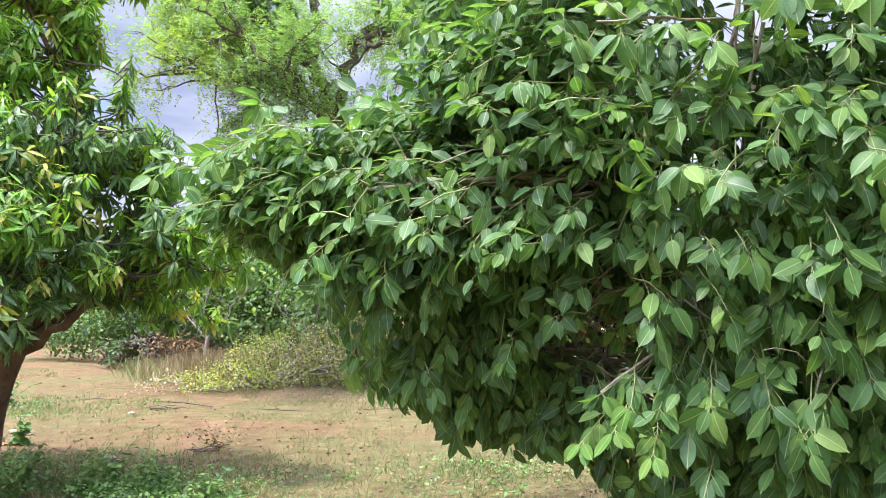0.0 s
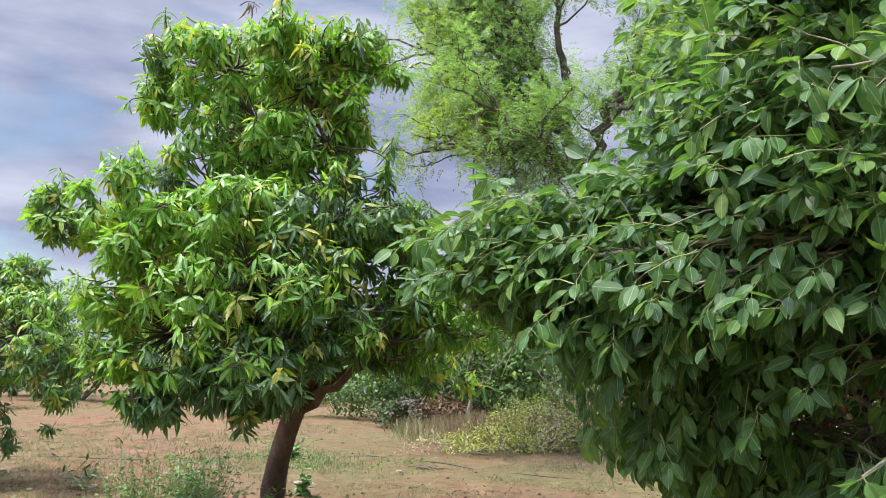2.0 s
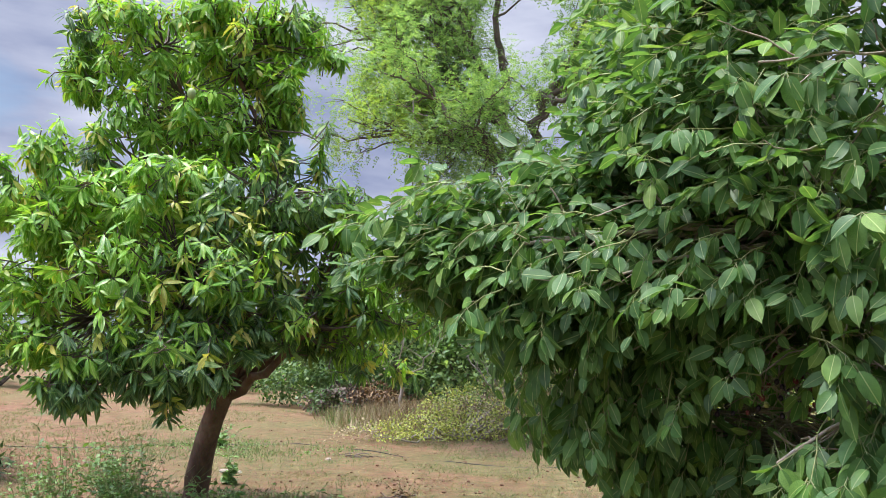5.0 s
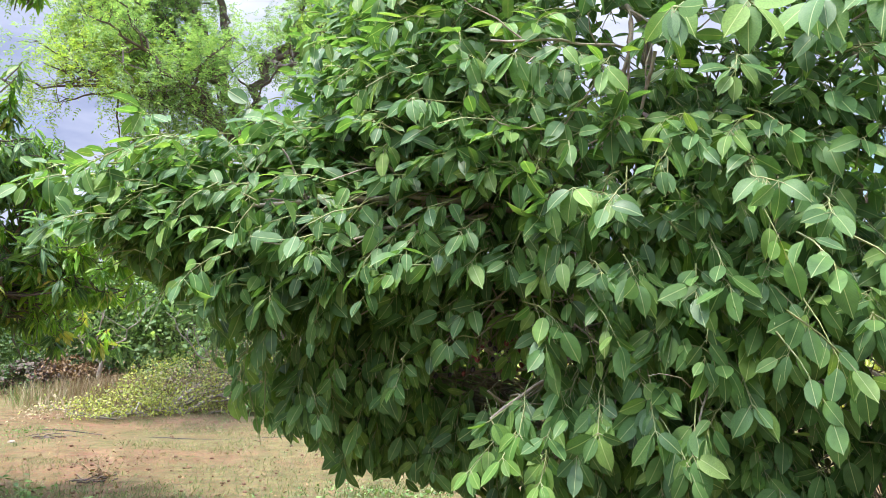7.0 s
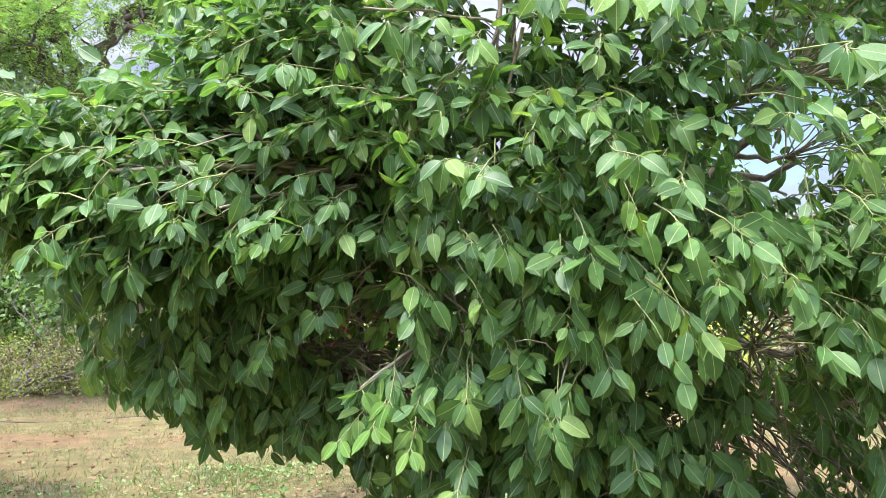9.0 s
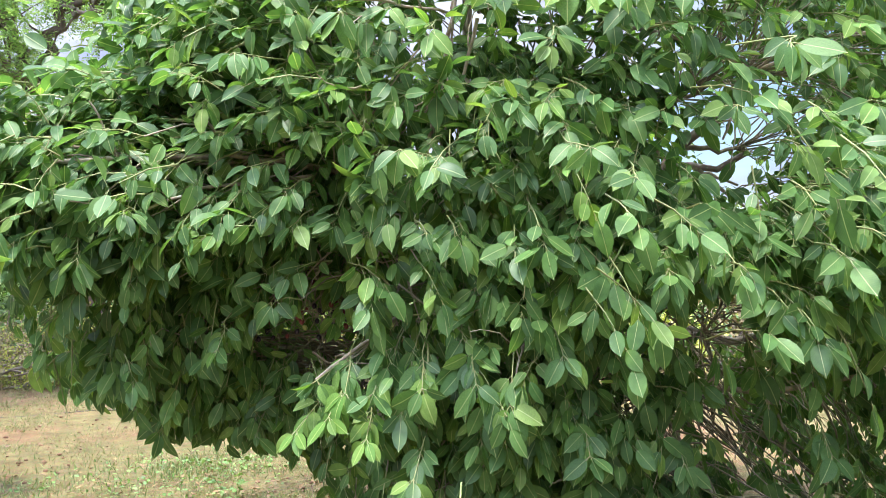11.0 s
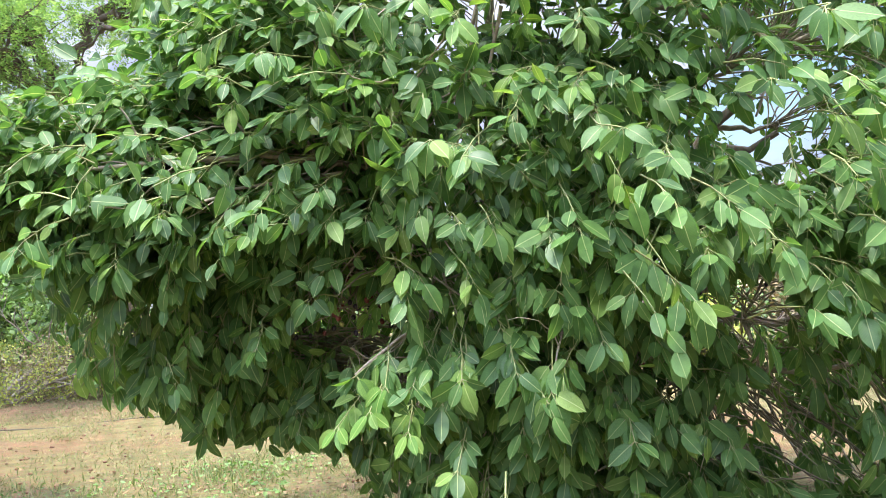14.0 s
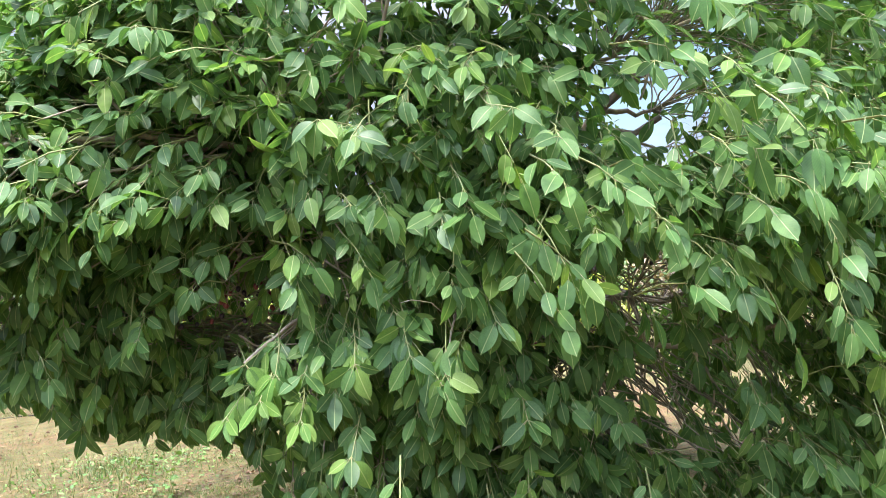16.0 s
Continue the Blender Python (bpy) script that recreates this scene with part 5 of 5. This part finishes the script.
# ---------------------------------------------------------------- bare saplings and dry stalks
def bare_sapling(seed, at, height, label):
    rng = np.random.default_rng(seed)
    t = thing("bare_sapling", at, label, "sapling")
    at = np.array(at, float)
    top = at + (0.05, 0, height * 0.36)
    part("stem", tubes_mesh("stem", [branch(rng, at - (0, 0, 0.08), top, 0.055, 0.042, 0.03, 0.02, 7)], [PALE_BARK], 9), t)
    for dx, dy, h in ((-0.85, 0.1, 0.95), (0.12, 0.0, 1.1), (0.75, 0.2, 0.9), (-0.35, -0.2, 0.75)):
        tip = at + (dx * height * 0.6, dy, height * h)
        q, r = branch(rng, top - (0, 0, 0.06), tip, 0.024, 0.007, 0.06, 0.02, 9)
        limb = part("limb", tubes_mesh("limb", [(q, r)], [PALE_BARK], 6), t)
        twigs = [branch(rng, q[3 + k], q[3 + k] + (rng.normal() * 0.3, rng.normal() * 0.3, 0.2 + 0.3 * rng.random()), 0.010, 0.004, 0.1, 0.03, 5) for k in range(5)]
        part("twig", tubes_mesh("twig", twigs, [PALE_BARK], 4), limb, kind="stuff")
    return t


bare_sapling(51, (-5.45, 18.6, 0), 2.3, "pale forked sapling almost bare in dry grass")
bare_sapling(52, (-3.0, 18.2, 0), 2.0, "pale thin sapling almost bare in dry grass")


# ---------------------------------------------------------------- grass, herbs and litter
def ground_points(rng, n, near, far, az0, az1):
    """Points spread over a sector of the field, thinner far off."""
    d = near * (far / near) ** rng.random(n)
    a = np.radians(az0 + (az1 - az0) * rng.random(n))
    x, y = -np.sin(a) * d, np.cos(a) * d
    return np.stack([x, y, ground_height(x, y)], 1), d


def blades(name, rng, P, tuft, height, spread, mats, shares, label, lean=0.5, wide=0.03):
    n = len(P) * tuft
    B = np.repeat(P, tuft, 0) + rng.normal(size=(n, 3)) * (spread, spread, 0)
    B[:, 2] = ground_height(B[:, 0], B[:, 1]) - 0.005
    D = unit(UP + rng.normal(size=(n, 3)) * lean)
    D[:, 2] = np.abs(D[:, 2])
    L = np.repeat(np.broadcast_to(height, (len(P),)), tuft) * (0.4 + 0.9 * rng.random(n))
    slot = rng.choice(len(mats), n, p=shares)
    me = leaf_mesh(name, B, D, rng.normal(size=(n, 3)), L, 0.0012 + L * wide, DIAMOND, 0.25 * rng.random(n), 0.2, mats, slot)
    tagged(new(name, me), label, "grass", kind="stuff")


g_rng = np.random.default_rng(61)
P, d = ground_points(g_rng, 18500, 5.5, 34, -32, 50)
turf = lumps(P * (1, 1, 0), 0.9, 62) + 0.6 * lumps(P * (1, 1, 0), 3.3, 63)
P, d = P[turf > 0.0], d[turf > 0.0]
blades("dry_grass", g_rng, P, 15, 0.020 + 0.0028 * d, 0.07, [GRASS_MAT, STRAW, GREEN_GRASS], [0.5, 0.22, 0.28], "short half-dry grass tufts on red soil", 0.7)
P, d = ground_points(g_rng, 1500, 16.5, 24, -6, 21)
blades("tall_dry_grass", g_rng, P, 9, 0.42, 0.16, [STRAW, GRASS_MAT, GREEN_GRASS], [0.5, 0.35, 0.15], "tall pale dry grass at the field edge", 0.35, 0.012)
P = np.array([-4.35, 17.3, 0]) + g_rng.normal(size=(520, 3)) * (0.75, 0.5, 0)
blades("dry_brush", g_rng, P, 8, 0.58, 0.14, [STRAW, DRY_LEAF], [0.6, 0.4], "dead brown brush stalks at the field edge", 0.45, 0.008)
P = np.array([-3.0, 7.0, 0]) + g_rng.normal(size=(1500, 3)) * (1.3, 0.65, 0)
blades("green_grass", g_rng, P, 8, 0.07, 0.07, [GREEN_GRASS, GRASS_MAT], [0.85, 0.15], "green grass and weeds round the mango trunk", 0.6)
P = np.concatenate([np.array([0.45, 7.8, 0]) + g_rng.normal(size=(160, 3)) * (0.45, 0.4, 0), np.array([-6.4, 12.0, 0]) + g_rng.normal(size=(600, 3)) * (1.2, 0.9, 0)])
blades("green_grass", g_rng, P, 8, 0.08, 0.08, [GREEN_GRASS, GRASS_MAT], [0.7, 0.3], "blue-green grass tufts on bare soil", 0.5)

P = np.array([-0.6, 8.4, 0]) + g_rng.normal(size=(1300, 3)) * (1.7, 1.3, 0)
P = P[lumps(P, 2.2, 64) > 0.0]
blades("green_grass", g_rng, P, 9, 0.045, 0.10, [GRASS_MAT, GREEN_GRASS, STRAW], [0.5, 0.25, 0.25], "thin half-dry grass on bare red soil", 0.7)


def weed_mat(seed, spots, count, label):
    """A low mat of small broad leaves."""
    rng = np.random.default_rng(seed)
    P = []
    for c, r, share in spots:
        m = int(count * share)
        P.append(np.array((*c, 0.0)) + rng.normal(size=(m, 3)) * (*r, 0))
    P = np.concatenate(P)
    keep = lumps(P, 4.5, seed) + 0.5 * rng.random(len(P)) > -0.2
    P = P[keep]
    hump = 0.07 + 0.07 * lumps(P, 3.0, seed + 1)
    n = len(P)
    P[:, 2] = ground_height(P[:, 0], P[:, 1]) + 0.01 + np.clip(hump, 0.02, 0.25) * rng.random(n)
    L = 0.02 + 0.025 * rng.random(n)
    D = rng.normal(size=(n, 3)) * (1, 1, 0.45) + UP * 0.15
    me = leaf_mesh("weed_mat", P, D, UP + rng.normal(size=(n, 3)) * 0.45, L, L * 0.33, HERB_SHAPE, 0.15, 0.15, [HERB_LEAF, GREEN_GRASS], rng.choice(2, n, p=(0.8, 0.2)))
    tagged(new("weed_mat", me), label, "weeds", kind="stuff")


weed_mat(65, [((-3.0, 6.3), (1.2, 0.38), 0.62), ((-4.6, 6.5), (0.6, 0.4), 0.25), ((-6.3, 12.2), (0.9, 0.5), 0.08), ((0.45, 7.7), (0.4, 0.35), 0.05)], 21000,
         "low mat of broad-leaved green weeds on soil")


def herb(seed, at, height, stems, leaf, mat, label, lean=0.25, pairs=7, width=0.40, name="weed", droop=0.1):
    """A weed: stems with paired leaves."""
    rng = np.random.default_rng(seed)
    t = thing(name, at, label, "weed", "weeds round the mango trunk")
    at = np.array(at, float) + (0, 0, float(ground_height(at[0], at[1])))
    paths, B, D, N, L = [], [], [], [], []
    for k in range(stems):
        tip = at + np.array([rng.normal() * lean * height, rng.normal() * lean * height, height * (0.6 + 0.5 * rng.random())])
        q, r = branch(rng, at + rng.normal(size=3) * (0.03, 0.03, 0) - (0, 0, 0.02), tip, 0.0042, 0.0015, 0.1, 0.015, 9)
        paths.append((q, r))
        for i in range(pairs * 2):
            u = 0.15 + 0.85 * (i // 2) / pairs
            p = q[min(8, int(u * 8))]
            th = i * np.pi + (i // 2) * 1.57 + rng.normal() * 0.4
            B.append(p), D.append((np.cos(th), np.sin(th), 0.35 * rng.normal() + droop)), N.append(UP + rng.normal(size=3) * 0.35)
            L.append(leaf * (0.6 + 0.6 * rng.random()) * (1.1 - 0.5 * u))
    L = np.array(L)
    part("foliage", leaf_mesh("foliage", B, D, N, L, L * width, HERB_SHAPE, 0.2, 0.15, [mat]), t, kind="stuff")
    part("stem_growth", tubes_mesh("stem_growth", paths, [STALK_MAT], 5), t, kind="stuff")


herb(71, (-3.99, 6.26, 0), 0.55, 34, 0.06, HERB_LEAF, "bushy green weed on red soil", 0.4)
herb(72, (-4.45, 6.6, 0), 0.60, 34, 0.06, HERB_LEAF, "bushy green weed on red soil", 0.4)
herb(73, (-3.54, 6.7, 0), 0.35, 20, 0.10, HERB_LEAF, "bushy green weed on red soil", 0.5)
herb(74, (-2.74, 6.62, 0), 0.42, 6, 0.08, HERB_LEAF, "leafy green weed on red soil", 0.3)
herb(75, (-2.34, 6.5, 0), 0.45, 6, 0.08, HERB_LEAF, "leafy green weed on red soil", 0.3)
herb(76, (-1.9, 6.5, 0), 0.28, 7, 0.07, HERB_LEAF, "leafy green weed on red soil", 0.4)
herb(77, (-4.55, 8.85, 0), 0.35, 4, 0.13, HERB_LEAF, "dark leafy weed on bare soil", 0.25)
herb(78, (-5.29, 7.6, 0), 0.70, 20, 0.10, HERB_LEAF, "bushy green weed on red soil", 0.35)
herb(79, (-6.45, 8.0, 0), 1.10, 1, 0.16, BUSH_LEAF, "tall single-stemmed dark weed with narrow leaves", 0.16, 13, 0.13, droop=0.35)
herb(80, (-7.5, 8.5, 0), 0.65, 4, 0.22, BUSH_LEAF, "slender dark weed with narrow leaves", 0.4, 8, 0.10, droop=0.1)
herb(81, (-5.0, 6.5, 0), 0.75, 34, 0.06, HERB_LEAF, "bushy green weed on red soil", 0.35)
herb(82, (-4.7, 7.0, 0), 0.75, 34, 0.06, HERB_LEAF, "bushy green weed on red soil", 0.35)
herb(83, (-6.6, 12.3, 0), 0.5, 9, 0.12, HERB_LEAF, "bushy green weed on red soil", 0.5)
herb(84, (0.52, 6.35, 0), 0.38, 3, 0.07, HERB_LEAF, "slender pale weed on leaf litter", 0.3)
herb(85, (-2.4, 8.6, 0), 0.25, 8, 0.06, DRY_LEAF, "withered brown weed on red soil", 0.8)
herb(87, (-2.9, 6.55, 0), 0.40, 22, 0.055, HERB_LEAF, "bushy green weed on red soil", 0.5)
herb(88, (-2.35, 6.75, 0), 0.34, 20, 0.055, HERB_LEAF, "bushy green weed on red soil", 0.5)
herb(89, (-5.45, 6.7, 0), 0.55, 26, 0.06, HERB_LEAF, "bushy green weed on red soil", 0.45)
herb(86, (-3.3, 6.2, 0), 0.45, 34, 0.06, HERB_LEAF, "bushy green weed on red soil", 0.4)

l_rng = np.random.default_rng(91)
P = np.concatenate([np.array([1.6, 6.3, 0]) + l_rng.normal(size=(1500, 3)) * (1.2, 1.0, 0), np.array([-3.8, 7.6, 0]) + l_rng.normal(size=(350, 3)) * (1.8, 1.6, 0),
                    ground_points(l_rng, 3200, 5.5, 22, -35, 50)[0]])
P[:, 2] = ground_height(P[:, 0], P[:, 1]) + 0.008
n = len(P)
L = 0.028 + 0.045 * l_rng.random(n) ** 2
tagged(new("leaf_litter", leaf_mesh("leaf_litter", P, l_rng.normal(size=(n, 3)) * (1, 1, 0.12), UP + l_rng.normal(size=(n, 3)) * 0.3, L, L * 0.22, HERB_SHAPE, -0.15, 0.25, [DRY_LEAF])),
       "fallen brown leaves scattered on red soil", "litter", kind="stuff")

# clods and pebbles
c_rng = np.random.default_rng(93)
P = np.concatenate([ground_points(c_rng, 3600, 5.5, 20, -20, 50)[0]])
P = P[lumps(P * (1, 1, 0), 1.6, 94) + 0.5 * c_rng.random(len(P)) > 0.0]
clods = []
for p in P:
    r = 0.006 + 0.020 * c_rng.random() ** 3
    q, rr = ball(p + (0, 0, r * 0.3), r, 0.65, rings=4)
    clods.append((q, rr * (1 + 0.25 * c_rng.normal(size=4))))
tagged(new("soil_clods", tubes_mesh("soil_clods", clods, [CLOD_MAT], 5)), "small clods of red soil and pebbles", "clods", kind="stuff")

# drip hose across the field
h_rng = np.random.default_rng(95)
hose_line = np.array([(-14.0, 10.4), (-9.5, 11.0), (-7.6, 12.2), (-5.63, 13.14), (-4.0, 12.73), (-2.4, 12.15), (0.5, 11.6), (4.0, 11.9)])
hu = np.linspace(0, len(hose_line) - 1, 90)
hx = np.interp(hu, np.arange(len(hose_line)), hose_line[:, 0]) + 0.05 * np.sin(hu * 3.0)
hy = np.interp(hu, np.arange(len(hose_line)), hose_line[:, 1]) + 0.07 * np.sin(hu * 2.1 + 1)
tagged(new("irrigation_hose", tubes_mesh("irrigation_hose", [(np.stack([hx, hy, ground_height(hx, hy) + 0.002 - 0.006 * (np.sin(hu * 7.3) > 0.3)], 1), np.full(90, 0.008))], [HOSE_MAT], 7)),
       "thin black drip hose lying on red soil", "hose")


def brush_pile(seed, at, label):
    rng = np.random.default_rng(seed)
    t = thing("brush_pile", at, label, "brushwood")
    at = np.array(at, float) + (0, 0, float(ground_height(at[0], at[1])))
    sticks = []
    for i in range(11):
        a = rng.random() * 6.28
        c = at + rng.normal(size=3) * (0.13, 0.10, 0) + (0, 0, 0.012 + 0.03 * rng.random())
        h = np.array([np.cos(a), np.sin(a) * 0.6, 0.1 * rng.normal()]) * (0.06 + 0.14 * rng.random())
        sticks.append(branch(rng, c - h, c + h, 0.008, 0.004, 0.08, 0.03, 6))
    part("stick", tubes_mesh("stick", sticks, [GREY_BARK], 5), t, kind="stuff")


brush_pile(96, (-4.1, 11.9, 0), "small heap of dark sticks on red soil")
brush_pile(97, (-2.4, 8.5, 0), "small heap of dry brown twigs on red soil")


def stone(seed, at, r):
    rng = np.random.default_rng(seed)
    bm = bmesh.new()
    bmesh.ops.create_icosphere(bm, subdivisions=3, radius=r)
    for v in bm.verts:
        k = 1 + 0.22 * noise.noise(v.co * (2.2 / r) + Vector((seed, 0, 0)))
        v.co = Vector((v.co.x * k * 1.3, v.co.y * k, v.co.z * k * 0.6))
    me = bpy.data.meshes.new("stone")
    bm.to_mesh(me)
    bm.free()
    me.materials.append(STONE_MAT)
    ob = tagged(new("stone", me), "rough pale brown field stone on soil", "stone", "field stones")
    ob.matrix_basis = pose(at[0], at[1], float(ground_height(at[0], at[1])) + r * 0.25, 0, 0, rng.random() * 360)


s_rng = np.random.default_rng(98)
for i in range(14):
    az, dd = radians(20 + 28 * s_rng.random()), 7.5 + 9 * s_rng.random()
    stone(200 + i, (-math.sin(az) * dd, math.cos(az) * dd), 0.025 + 0.035 * s_rng.random())
